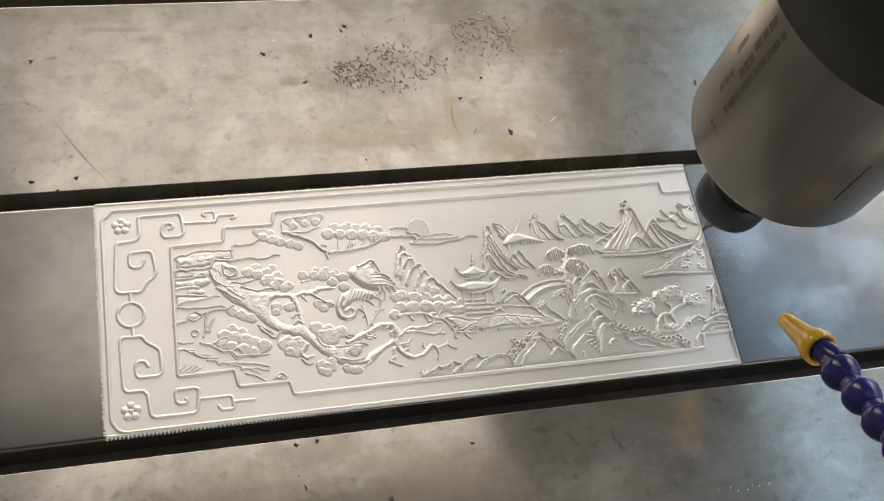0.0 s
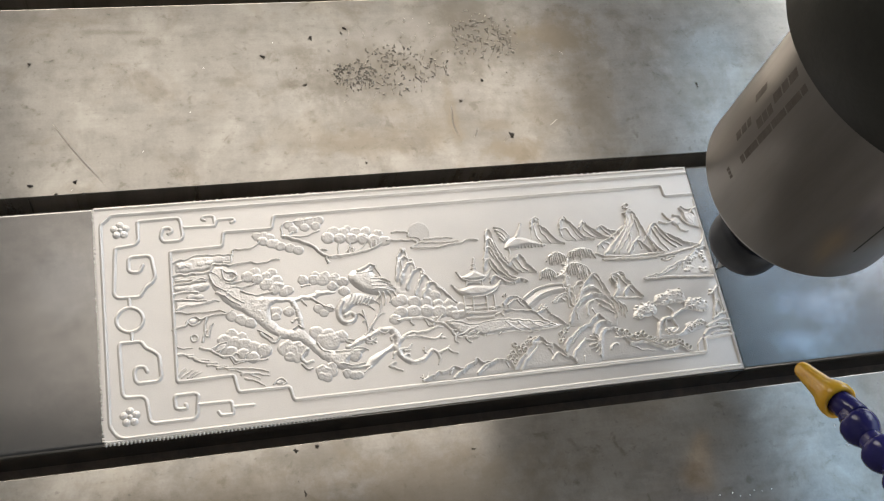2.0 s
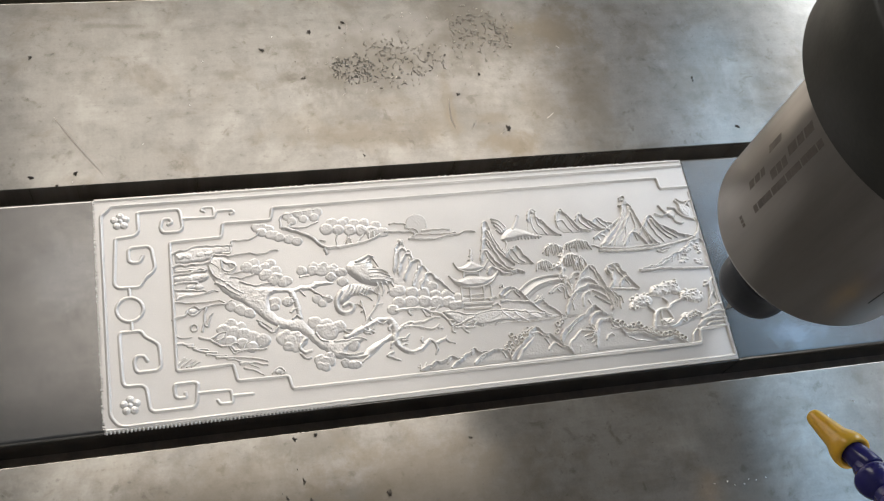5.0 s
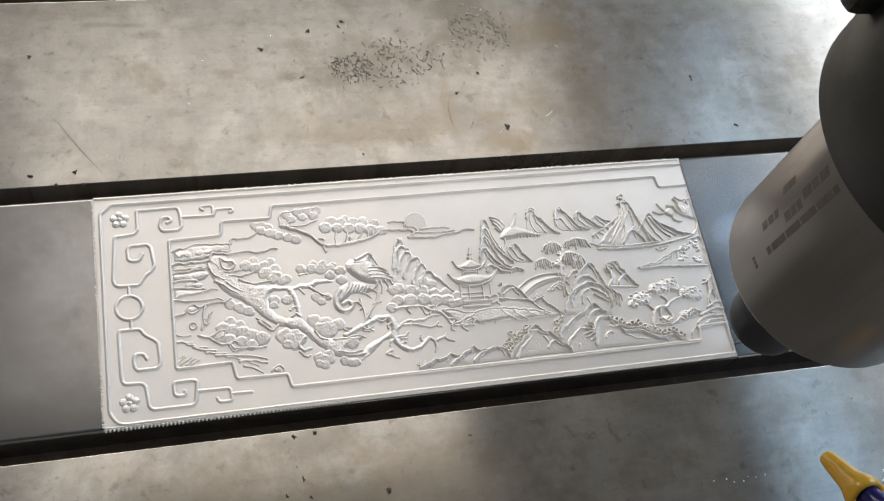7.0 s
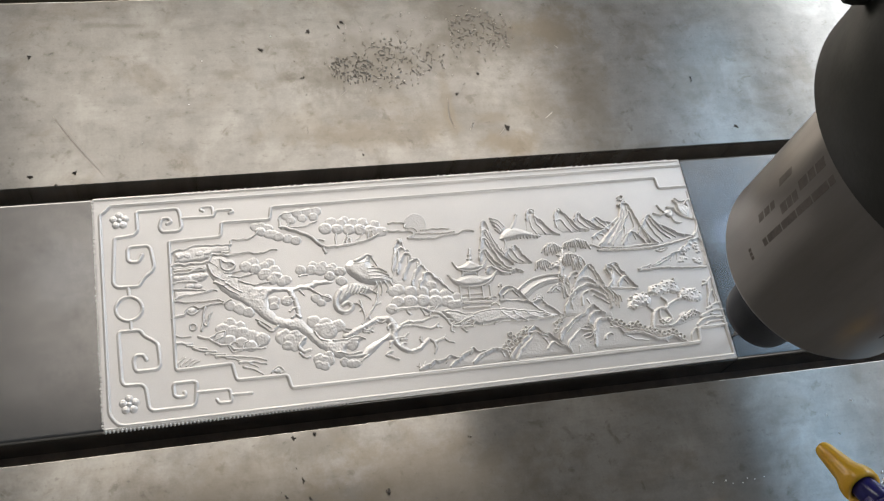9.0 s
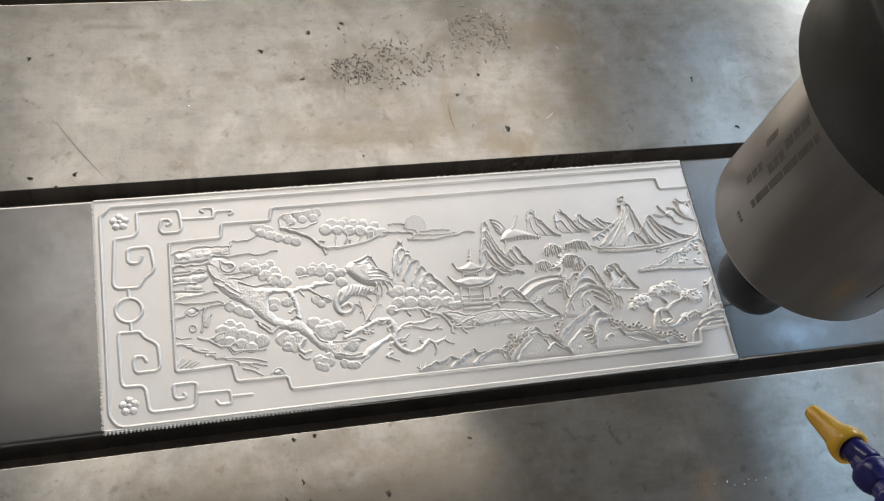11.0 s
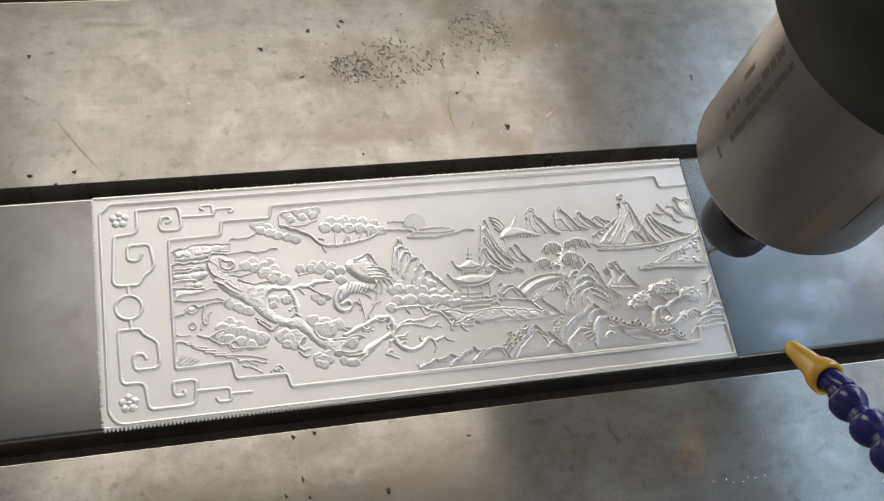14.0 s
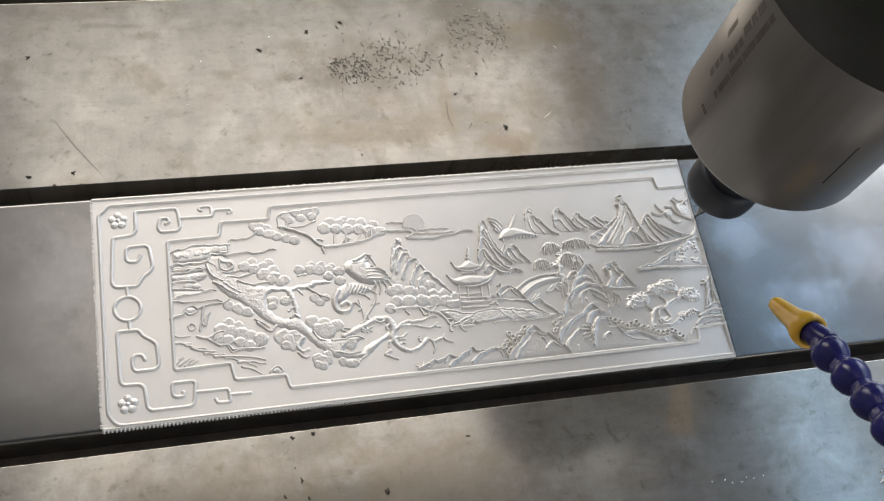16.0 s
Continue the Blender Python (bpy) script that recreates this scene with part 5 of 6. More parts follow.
relief("mountain", [layer([(254.1, 23.3), (254.7, 26.0), (256.2, 27.9), (258.7, 29.8), (262.4, 32.2), (265.0, 34.4), (268.2, 35.9), (271.7, 37.3), (274.8, 39.9), (277.4, 41.8), (279.6, 41.9), (281.2, 39.9), (282.8, 37.6)], [(254.3, 21.1), (258.8, 13.7), (274.0, 13.4), (283.1, 35.8)], 1.6), layer([(273.4, 31.1), (274.9, 34.5), (276.5, 36.4), (279.2, 37.6), (283.5, 37.5), (285.7, 36.2)], [(273.4, 28.2), (279.8, 31.1), (285.3, 34.8)], 1.2), tube([(258.0, 17.9), (259.5, 21.3), (262.5, 23.7), (265.1, 25.9), (267.4, 28.1)], 0.9, 0.6, 1.2), tube([(264.6, 17.9), (264.1, 14.5)], 0.6, 0.4, 0.8), tube([(259.2, 15.7), (258.5, 18.6)], 0.8, 0.5, 1.0), tube([(267.0, 33.9), (262.6, 30.1), (258.9, 26.2)], 0.6, 0.4, 1.0),
  layer([(274.3, 17.5), (276.2, 25.1), (278.2, 30.5), (280.5, 32.8), (285.6, 33.0), (287.9, 30.9), (290.0, 29.3), (292.1, 26.6), (293.4, 23.2), (299.1, 23.0), (304.3, 22.4), (309.0, 19.8), (313.8, 17.4), (319.0, 16.9), (323.1, 18.2), (326.1, 16.1), (329.6, 13.2), (333.0, 12.1)], [(274.1, 14.1), (296.6, 13.7), (332.9, 11.8)], 1.3), tube([(281.7, 20.2), (282.5, 22.3), (284.9, 23.4), (286.8, 22.5)], 0.8, 0.5, 1.2), tube([(287.2, 29.6), (288.1, 27.4), (292.1, 26.2)], 0.8, 0.5, 1.2), tube([(285.9, 27.2), (291.4, 26.3)], 0.6, 0.4, 1.0), tube([(317.3, 17.1), (319.8, 14.3)], 0.6, 0.4, 0.9), tube([(295.0, 20.9), (300.0, 18.2), (308.2, 16.6)], 0.5, 0.3, 0.7),
  tube([(275.5, 25.2), (272.0, 26.9), (268.3, 27.3)], 0.6, 0.35, 1.4), tube([(275.6, 25.5), (273.5, 28.6), (270.9, 29.5)], 0.6, 0.35, 1.4), tube([(275.0, 24.8), (271.8, 24.5), (268.8, 23.8)], 0.6, 0.35, 1.4), tube([(275.0, 24.5), (272.3, 22.3), (269.7, 21.6)], 0.6, 0.35, 1.4), tube([(275.2, 24.1), (273.8, 21.1), (271.9, 19.2)], 0.6, 0.35, 1.4), tube([(275.6, 24.1), (275.8, 20.9), (275.2, 18.1)], 0.6, 0.35, 1.4), tube([(276.2, 25.1), (275.6, 28.7), (274.7, 30.6)], 0.6, 0.35, 1.4)], "near peak with ferns on its slope")
relief("mountain", [layer([(221.6, 15.1), (225.0, 18.9), (228.4, 21.9), (231.8, 25.0), (234.4, 27.5), (236.3, 30.1), (238.7, 31.9), (240.9, 32.4), (242.8, 30.1), (244.8, 28.1), (248.9, 26.6), (251.7, 23.5), (254.3, 19.8), (257.3, 18.0), (258.9, 14.4)], [(221.4, 14.1), (237.6, 14.0), (258.8, 13.7)], 1.6), tube([(226.0, 14.0), (229.2, 19.1), (234.1, 23.0), (237.1, 25.8), (238.2, 27.8)], 1.0, 0.6, 1.35), tube([(236.1, 29.1), (240.2, 29.0), (243.2, 27.2), (247.0, 25.4)], 0.8, 0.5, 1.3), tube([(245.3, 18.0), (247.6, 20.8), (250.1, 21.3), (253.4, 18.8)], 0.9, 0.6, 1.2), tube([(244.1, 25.0), (246.2, 22.0), (246.1, 18.6)], 0.7, 0.4, 1.0), tube([(222.7, 17.1), (225.7, 18.8)], 0.6, 0.4, 1.0)]
  + [line(ring(q, 1.35, 8), 0.5, 1.0) for q in [(224.8, 29.2), (226.7, 26.9), (229.7, 28.0), (232.8, 29.8), (234.6, 31.7), (222.9, 24.6), (224.1, 22.4), (221.2, 20.0), (223.8, 19.3), (226.9, 24.5), (230.3, 25.9), (220.7, 22.4)]] + [line(ring(q, 1.3, 8), 0.5, 0.9) for q in [(253.9, 33.1), (254.3, 30.3), (257.0, 34.6), (258.6, 36.9), (252.5, 28.3)]] + [tube([(229.7, 28.0), (234.4, 31.0), (238.3, 33.0)], 0.6, 0.4, 0.9), tube([(252.8, 26.9), (255.4, 32.3), (259.6, 38.2)], 0.5, 0.4, 0.8)], "foreground crag with shrubs")
relief("mountain", [layer([(168.7, 14.1), (172.3, 16.0), (175.0, 16.7), (177.8, 18.1), (181.1, 18.4), (184.5, 18.7), (187.1, 20.4), (189.3, 20.1), (192.3, 18.5), (195.1, 16.1)], [(168.6, 13.5), (184.1, 13.0), (194.6, 13.1)], 1.2), tube([(177.6, 17.1), (174.6, 14.4)], 0.6, 0.4, 0.9), tube([(187.1, 19.0), (184.6, 16.0)], 0.6, 0.4, 0.9), layer([(186.9, 14.0), (190.0, 16.7), (193.3, 18.3), (195.3, 20.5), (198.1, 21.2), (200.5, 23.3), (202.4, 23.1), (204.1, 21.2), (207.1, 21.2), (209.7, 19.5), (211.8, 16.3)], [(186.8, 13.4), (200.5, 13.1), (211.2, 13.3)], 1.3), tube([(195.1, 19.5), (191.9, 16.1)], 0.7, 0.4, 1.0), tube([(200.9, 22.2), (199.2, 20.0)], 0.6, 0.4, 1.1), layer([(200.2, 14.9), (204.2, 18.5), (207.8, 19.8), (211.4, 21.4), (214.2, 21.8), (218.1, 21.0), (220.8, 19.3), (222.4, 15.7)], [(199.9, 13.5), (210.5, 13.3), (222.0, 13.7)], 1.2), tube([(206.9, 18.8), (203.7, 15.8)], 0.7, 0.4, 1.0), tube([(217.8, 19.7), (219.1, 16.1)], 0.6, 0.4, 0.8), tube([(169.8, 14.7), (169.4, 18.0)], 0.5, 0.3, 0.8), tube([(170.9, 15.5), (172.7, 18.3)], 0.5, 0.3, 0.8), tube([(172.2, 15.7), (175.1, 17.4)], 0.5, 0.3, 0.8), tube([(170.1, 14.9), (167.8, 16.5)], 0.5, 0.3, 0.7)], "low foreground ridges")
relief("mountain", [layer([(220.1, 94.8), (221.3, 100.8), (223.4, 102.5), (224.7, 100.1), (225.3, 94.4), (227.4, 87.4), (230.4, 81.5), (235.2, 75.5)], [(217.4, 84.6), (226.4, 75.6), (235.0, 74.8)], 1.2), layer([(218.9, 90.4), (220.5, 95.2), (222.8, 96.1), (224.2, 94.1), (225.5, 88.3), (227.8, 82.5), (231.4, 77.7), (236.0, 72.9)], [(217.1, 82.8), (225.9, 72.7), (235.9, 72.1)], 1.25), layer([(217.3, 83.9), (219.0, 89.3), (221.0, 90.6), (222.8, 89.0), (224.2, 85.1), (227.0, 78.2), (230.1, 73.1), (234.6, 69.3)], [(216.0, 79.2), (225.3, 69.8), (234.4, 68.6)], 1.3), layer([(215.7, 77.4), (216.9, 82.0), (219.6, 83.3), (221.7, 81.6), (223.9, 77.0), (227.6, 72.6), (232.0, 68.8), (236.7, 69.5), (240.8, 67.3)], [(214.8, 73.0), (224.8, 67.7), (240.7, 66.5)], 1.35), layer([(218.2, 69.1), (220.1, 71.8), (222.3, 72.3), (224.7, 70.6), (228.4, 68.1), (233.0, 66.9)], [(217.9, 67.6), (226.3, 66.5), (232.9, 66.2)], 1.0), tube([(219.9, 81.4), (221.1, 76.9), (223.8, 72.9)], 0.7, 0.4, 1.1), tube([(221.4, 88.7), (223.1, 83.3)], 0.7, 0.4, 1.1), tube([(222.5, 94.6), (223.7, 90.0)], 0.7, 0.4, 1.0), tube([(226.9, 71.2), (231.2, 68.2)], 0.6, 0.4, 1.0),
  layer([(231.6, 78.8), (234.1, 82.3), (236.3, 82.5), (238.5, 84.6), (240.4, 83.6), (242.1, 79.7), (244.2, 76.6), (247.3, 72.9)], [(231.4, 77.4), (239.2, 72.9), (247.2, 72.2)], 1.2), tube([(236.6, 82.1), (238.7, 77.1), (242.2, 73.8)], 0.7, 0.4, 1.0), tube([(233.5, 80.9), (235.7, 76.2), (238.6, 73.4)], 0.6, 0.4, 0.9)], "stacked ridges behind the pagoda")
relief("mountain", [layer([(163.1, 75.8), (165.6, 87.5), (167.8, 92.8), (170.2, 95.2), (171.5, 92.8), (171.5, 88.8), (174.3, 87.1), (175.6, 82.6), (179.6, 80.7), (180.8, 77.4), (184.3, 72.7), (189.5, 67.1), (196.0, 58.6)], [(161.8, 68.1), (175.7, 59.6), (195.9, 57.9)], 0.75), layer([(163.8, 76.4), (165.8, 84.9), (168.5, 88.7), (170.9, 89.2), (172.5, 86.5), (172.3, 81.4), (171.0, 75.0)], [(162.9, 70.8), (170.3, 70.8)], 0.78), layer([(165.4, 73.4), (167.8, 80.4), (170.5, 84.5), (173.4, 85.7), (175.3, 83.0), (175.1, 77.5), (172.9, 70.5)], [(164.6, 68.5), (172.3, 67.0)], 0.8), layer([(168.1, 69.6), (171.2, 76.5), (174.5, 80.5), (177.7, 81.3), (179.7, 79.3), (179.1, 73.5), (176.3, 66.6)], [(167.4, 65.4), (175.8, 63.8)], 0.84), layer([(172.7, 65.6), (175.1, 71.8), (178.6, 76.5), (180.7, 77.0), (182.5, 73.9), (181.8, 69.7), (179.2, 64.2)], [(172.3, 62.8), (178.8, 62.1)], 0.84), layer([(177.0, 63.0), (179.1, 67.8), (181.8, 71.8), (184.3, 72.3), (186.8, 69.2), (191.0, 64.5), (196.0, 58.6)], [(176.6, 60.9), (195.9, 57.9)], 0.95), tube([(167.8, 86.9), (167.3, 81.2), (165.4, 75.6)], 0.6, 0.4, 1.0), tube([(173.6, 82.8), (172.0, 77.1), (169.1, 71.6)], 0.6, 0.4, 1.0), tube([(178.3, 78.7), (176.5, 72.3), (173.6, 66.9)], 0.6, 0.4, 1.0), dome((169.6, 93.7), 1.6, 2.2, 1.3)], "steep fluted peak")
relief("island", [layer([(222.5, 51.0), (228.4, 51.1), (237.4, 49.5), (242.1, 47.5), (247.4, 49.2), (249.8, 46.0), (253.4, 43.1), (258.2, 38.4)], [(221.3, 45.0), (239.9, 40.3), (258.2, 38.0)], 1.1), tube([(242.1, 47.2), (244.7, 43.3), (249.0, 40.7)], 0.7, 0.4, 1.0), mass([(187.5, 46.8), (193.6, 47.2), (199.9, 45.1), (206.0, 44.9), (213.6, 45.8), (223.7, 45.1), (233.6, 43.4), (241.9, 41.8), (250.1, 39.6), (258.2, 38.0), (247.8, 37.0), (235.6, 36.5), (225.5, 37.5), (218.7, 37.2), (208.4, 36.6), (202.2, 39.3), (196.0, 38.6), (193.2, 39.6)], 2.0, 1.0), tube([(188.2, 47.1), (194.2, 46.8), (199.8, 44.5), (205.8, 43.8), (213.5, 45.1), (223.6, 44.8), (233.6, 43.1), (241.9, 41.5), (251.8, 39.0)], 1.1, 0.7, 1.35), tube([(205.5, 42.5), (201.2, 41.2), (196.5, 39.2), (192.7, 38.6)], 0.9, 0.5, 1.3), tube([(203.0, 40.3), (199.4, 38.6), (195.8, 37.2)], 0.7, 0.4, 1.1), tube([(209.5, 42.0), (206.6, 39.5), (203.9, 37.7)], 0.8, 0.5, 1.1), tube([(222.1, 43.9), (225.7, 40.0), (230.3, 37.4)], 0.9, 0.5, 1.3), tube([(229.4, 42.8), (232.8, 39.2), (237.4, 36.6)], 0.9, 0.5, 1.3), tube([(236.8, 42.0), (241.6, 38.7), (246.9, 37.4)], 0.9, 0.5, 1.3), tube([(243.5, 41.0), (248.2, 38.7), (253.5, 37.4)], 0.8, 0.4, 1.2), tube([(214.7, 41.1), (211.5, 38.7), (209.8, 36.8)], 0.8, 0.5, 1.0), tube([(218.0, 40.8), (218.9, 38.2), (217.1, 36.3)], 0.7, 0.4, 1.0),
  layer([(223.2, 54.5), (225.5, 57.5), (228.2, 58.7), (231.0, 58.7), (233.7, 57.0), (236.6, 54.2), (238.7, 51.1), (240.1, 49.2)], [(222.9, 51.3), (240.0, 48.8)], 1.2), tube([(225.8, 53.5), (229.0, 56.0), (232.9, 56.4)], 0.7, 0.5, 1.1), tube([(231.6, 56.9), (234.8, 52.2)], 0.7, 0.4, 1.0), tube([(227.9, 55.8), (225.8, 52.1)], 0.6, 0.4, 0.9), tube([(223.9, 59.4), (225.6, 61.1), (225.9, 59.2)], 0.7, 0.5, 0.9), tube([(216.8, 51.9), (219.3, 53.8), (221.2, 52.9)], 0.9, 0.6, 1.0), tube([(217.5, 48.3), (220.4, 49.4), (222.2, 47.8)], 0.8, 0.5, 0.9), tube([(243.6, 49.2), (245.9, 51.8), (244.6, 49.1), (248.6, 51.6)], 0.6, 0.4, 0.8), tube([(246.3, 50.3), (249.6, 49.6)], 0.6, 0.4, 0.8)], "long low island bank")
relief("crooked_pine", [mass([(300.0, 37.6), (301.4, 41.5), (304.8, 44.8), (309.7, 46.5), (313.7, 45.4), (315.9, 42.6), (314.9, 39.0), (310.2, 37.7), (305.3, 38.2)], 2.0, 1.0), mass([(315.0, 46.0), (317.2, 49.8), (322.0, 51.2), (326.9, 53.0), (332.2, 53.2), (334.7, 50.3), (336.0, 46.9), (332.6, 44.2), (326.9, 45.2), (320.7, 43.9)], 2.0, 1.15), mass([(333.7, 43.0), (336.8, 46.0), (341.5, 46.7), (346.4, 45.4), (348.8, 42.2), (348.6, 38.9), (344.8, 37.4), (338.6, 39.2)], 2.0, 1.1), tube([(312.6, 23.7), (314.0, 28.9), (316.3, 33.4), (319.9, 35.6), (324.2, 35.5), (325.6, 39.0), (323.3, 42.6)], 1.6, 0.9, 1.3), tube([(324.2, 35.5), (328.8, 38.7), (335.4, 41.0)], 1.1, 0.7, 1.2), tube([(316.3, 33.4), (314.2, 36.2), (312.5, 38.1)], 0.9, 0.6, 1.1), tube([(324.0, 34.8), (325.3, 31.4), (325.8, 28.0), (322.4, 26.2)], 1.2, 0.8, 1.1), tube([(319.7, 34.9), (319.0, 29.8), (321.3, 27.4)], 0.9, 0.6, 1.0), tube([(313.0, 24.0), (309.1, 23.0)], 0.8, 0.5, 0.9), tube([(313.0, 24.0), (315.5, 22.3)], 0.8, 0.5, 0.9)]
  + tufts([(302.6, 41.7), (314.2, 44.2)], 8, 2.6, 1.5) + tufts([(301.1, 39.0), (313.9, 40.6)], 6, 2.2, 1.3) + tufts([(317.5, 48.3), (334.5, 50.7)], 9, 2.6, 1.6) + tufts([(317.4, 45.4), (334.1, 46.7)], 7, 2.2, 1.4) + tufts([(336.3, 44.2), (347.3, 43.5)], 7, 2.6, 1.55) + tufts([(336.1, 40.9), (347.6, 39.4)], 6, 2.2, 1.35) + tufts([(318.9, 26.9), (325.4, 29.2)], 3, 2.0, 1.0), "crooked pine with layered crown")
relief("shrub", [line(ring(q, 1.3, 8), 0.55, 1.1) for q in [(287.7, 31.7), (290.3, 30.7), (293.3, 29.7), (294.6, 27.7), (297.1, 26.4), (299.9, 27.5), (303.3, 27.9), (304.5, 26.0), (307.1, 24.6), (309.9, 23.2), (312.5, 21.9), (315.4, 20.8), (318.4, 19.8), (321.4, 20.2), (324.2, 21.0), (326.0, 19.7), (328.0, 17.7), (330.0, 15.7)]] + [tube([(288.6, 29.4), (293.0, 27.2), (297.8, 24.9), (304.8, 24.1), (309.5, 21.5), (316.0, 19.0)], 0.6, 0.5, 0.9), tube([(323.4, 19.6), (326.7, 18.2), (329.4, 15.0), (331.9, 13.3)], 0.7, 0.5, 0.9)], "shrubs with open round leaves")
relief("river_bank", [layer([(308.9, 24.8), (317.6, 24.9), (326.3, 24.7), (330.0, 27.2), (334.3, 29.3), (338.7, 31.8), (342.5, 32.1), (344.9, 30.0)], [(308.8, 24.4), (325.9, 23.3), (344.2, 27.9)], 0.9)] + tufts([(331.6, 27.8), (342.3, 31.4)], 6, 1.8, 1.3) + [tube([(350.1, 32.4), (354.4, 34.6), (358.4, 35.3), (362.3, 34.5)], 0.9, 0.6, 1.1), tube([(345.0, 27.8), (350.5, 30.2), (356.5, 31.4), (362.1, 30.1)], 1.0, 0.7, 1.2), tube([(341.3, 23.1), (346.0, 26.3), (352.9, 27.0), (360.8, 25.8)], 1.0, 0.7, 1.2), tube([(346.4, 22.6), (351.3, 24.2), (359.5, 24.1)], 0.9, 0.6, 1.0), tube([(351.9, 28.6), (357.8, 28.3)], 0.7, 0.5, 0.9), tube([(355.2, 49.8), (353.9, 41.7), (350.4, 32.4)], 0.9, 0.6, 1.1), tube([(356.4, 43.7), (353.4, 38.8), (353.6, 33.2), (357.2, 37.6), (356.8, 43.7)], 0.6, 0.5, 1.0), tube([(358.9, 51.7), (358.5, 43.1), (358.9, 34.5)], 0.7, 0.5, 1.0), tube([(351.7, 47.9), (354.7, 49.1), (358.4, 52.9)], 0.9, 0.6, 1.0), dome((353.8, 50.0), 1.6, 1.2, 1.1), tube([(334.7, 13.0), (336.7, 18.5), (339.5, 20.8), (340.9, 19.2)], 0.7, 0.6, 0.9)])

relief("mountain", [layer([(320.6, 87.3), (324.4, 93.3), (326.8, 96.6), (329.0, 97.6), (330.5, 95.9), (332.2, 92.6), (335.3, 90.0), (338.6, 88.1), (341.9, 86.3), (345.0, 83.6), (349.3, 82.5), (354.6, 80.8)], [(319.0, 81.3), (327.9, 76.6), (339.6, 77.9), (354.3, 80.1)], 1.4), tube([(326.3, 94.7), (327.8, 90.2), (330.1, 84.9), (333.9, 79.2)], 0.8, 0.5, 1.2), tube([(329.0, 94.8), (330.9, 90.4), (334.1, 85.4), (339.2, 80.6)], 0.8, 0.5, 1.2), tube([(333.3, 90.9), (337.2, 85.9), (343.2, 81.4)], 0.7, 0.5, 1.15), tube([(338.5, 87.7), (342.2, 84.7), (347.6, 81.9)], 0.6, 0.4, 1.0), layer([(319.1, 85.9), (321.1, 89.2), (323.2, 90.2), (325.0, 85.4), (327.3, 81.3), (330.9, 77.9)], [(317.3, 79.1), (324.2, 76.9), (330.7, 77.1)], 1.2), tube([(322.3, 88.0), (323.1, 84.0), (325.0, 79.9)], 0.7, 0.4, 1.0), tube([(290.8, 76.9), (312.6, 75.7), (329.6, 76.1), (339.5, 77.5), (349.5, 79.3), (355.4, 81.2)], 0.8, 0.7, 1.1), tube([(355.4, 81.2), (358.6, 85.6), (359.6, 90.3), (358.9, 94.3)], 0.9, 0.6, 1.1)], "ridged mountain at the water's edge")
relief("plum_branch", [tube([(333.1, 98.5), (337.2, 96.9), (341.7, 97.8), (344.0, 95.2), (345.1, 92.3), (347.4, 90.9), (350.2, 91.1)], 0.8, 0.6, 1.1), tube([(336.8, 103.7), (338.3, 100.8), (341.6, 97.4)], 0.9, 0.6, 1.2), tube([(342.9, 102.1), (346.8, 100.9), (348.8, 97.2), (353.1, 94.4), (357.9, 92.4)], 0.9, 0.6, 1.2), tube([(348.3, 106.4), (349.9, 103.9), (351.1, 99.8), (354.4, 103.1), (359.0, 106.8)], 0.9, 0.6, 1.2), tube([(349.8, 107.5), (353.4, 105.2), (355.9, 105.8)], 0.7, 0.5, 1.0), mass([(349.0, 103.2), (353.0, 103.6), (356.3, 101.8), (357.1, 97.7), (355.2, 93.8), (351.4, 95.4), (349.5, 98.3)], 1.4, 1.0), mass([(340.1, 99.1), (344.3, 100.3), (346.3, 97.8), (345.0, 94.7), (341.4, 95.4)], 1.3, 0.9), tube([(356.5, 105.0), (356.9, 100.9), (355.0, 97.1)], 0.8, 0.5, 1.2), tube([(352.6, 99.7), (355.1, 96.2)], 0.6, 0.5, 1.3)])
relief("edge_lip", [line([(359.6, 0.5), (359.6, 40), (359.5, 112)], 0.75, 0.55)], "thin raised lip along the edge", carved=False)

# burrs left by the cutter along the edges of the carved field
rng = random.Random(5)
burr = bmesh.new()
y = 0.001
while y < 0.134:
    s = rng.uniform(0.0003, 0.0008)
    box(-0.0008 - s * rng.uniform(0.2, 1.0), -0.0002, y, y + s * 1.2, -0.0004, 0.0007 + s * 0.25, 0, burr)
    y += s * rng.uniform(1.0, 2.4)
part("edge_burr", burr, M_RELIEF, bar, "ragged bright burr along the cut")
burr = bmesh.new()
x = 0.0005
while x < 0.128:      # half-round nicks that fade away along the edge
    g = max(0.3, 1.15 - x / 0.15) * rng.uniform(0.8, 1.1)
    made = bmesh.ops.create_uvsphere(burr, u_segments=10, v_segments=6, radius=1)["verts"]
    for v in made:
        v.co = (x + v.co.x * 0.00072, -0.0004 + v.co.y * 0.0013 * g, -0.0003 + v.co.z * 0.0010 * g)
    x += 0.00205 + rng.uniform(-0.0001, 0.0001)
for f in burr.faces:
    f.smooth = True
part("edge_burr", burr, M_RELIEF, bar, "row of small bright tool marks along the edge")
burr = bmesh.new()
x = 0.05
while x < BL - 0.005:
    s = rng.uniform(0.0001, 0.0004)
    box(x, x + s * 3, 0.1350, 0.1354 + s, -0.0008, 0.0001 + s * 0.3, 0, burr)
    x += s * rng.uniform(3, 14)
part("edge_burr", burr, M_RELIEF, bar, "ragged bright burr along the cut")

# ---- spindle ----
AX, RB = 0.361, 0.0535
spindle = thing("milling_spindle", "brushed steel milling spindle with black clamp, cutting the bar", "spindle", pose(AX, 0.088, 0))
housing = part("housing", lathe([(0.030, 0.1075), (0.048, 0.1078), (0.0518, 0.1090), (RB, 0.1125), (RB, 0.30)], 128), M_HOUSING, spindle, "brushed stainless steel housing")
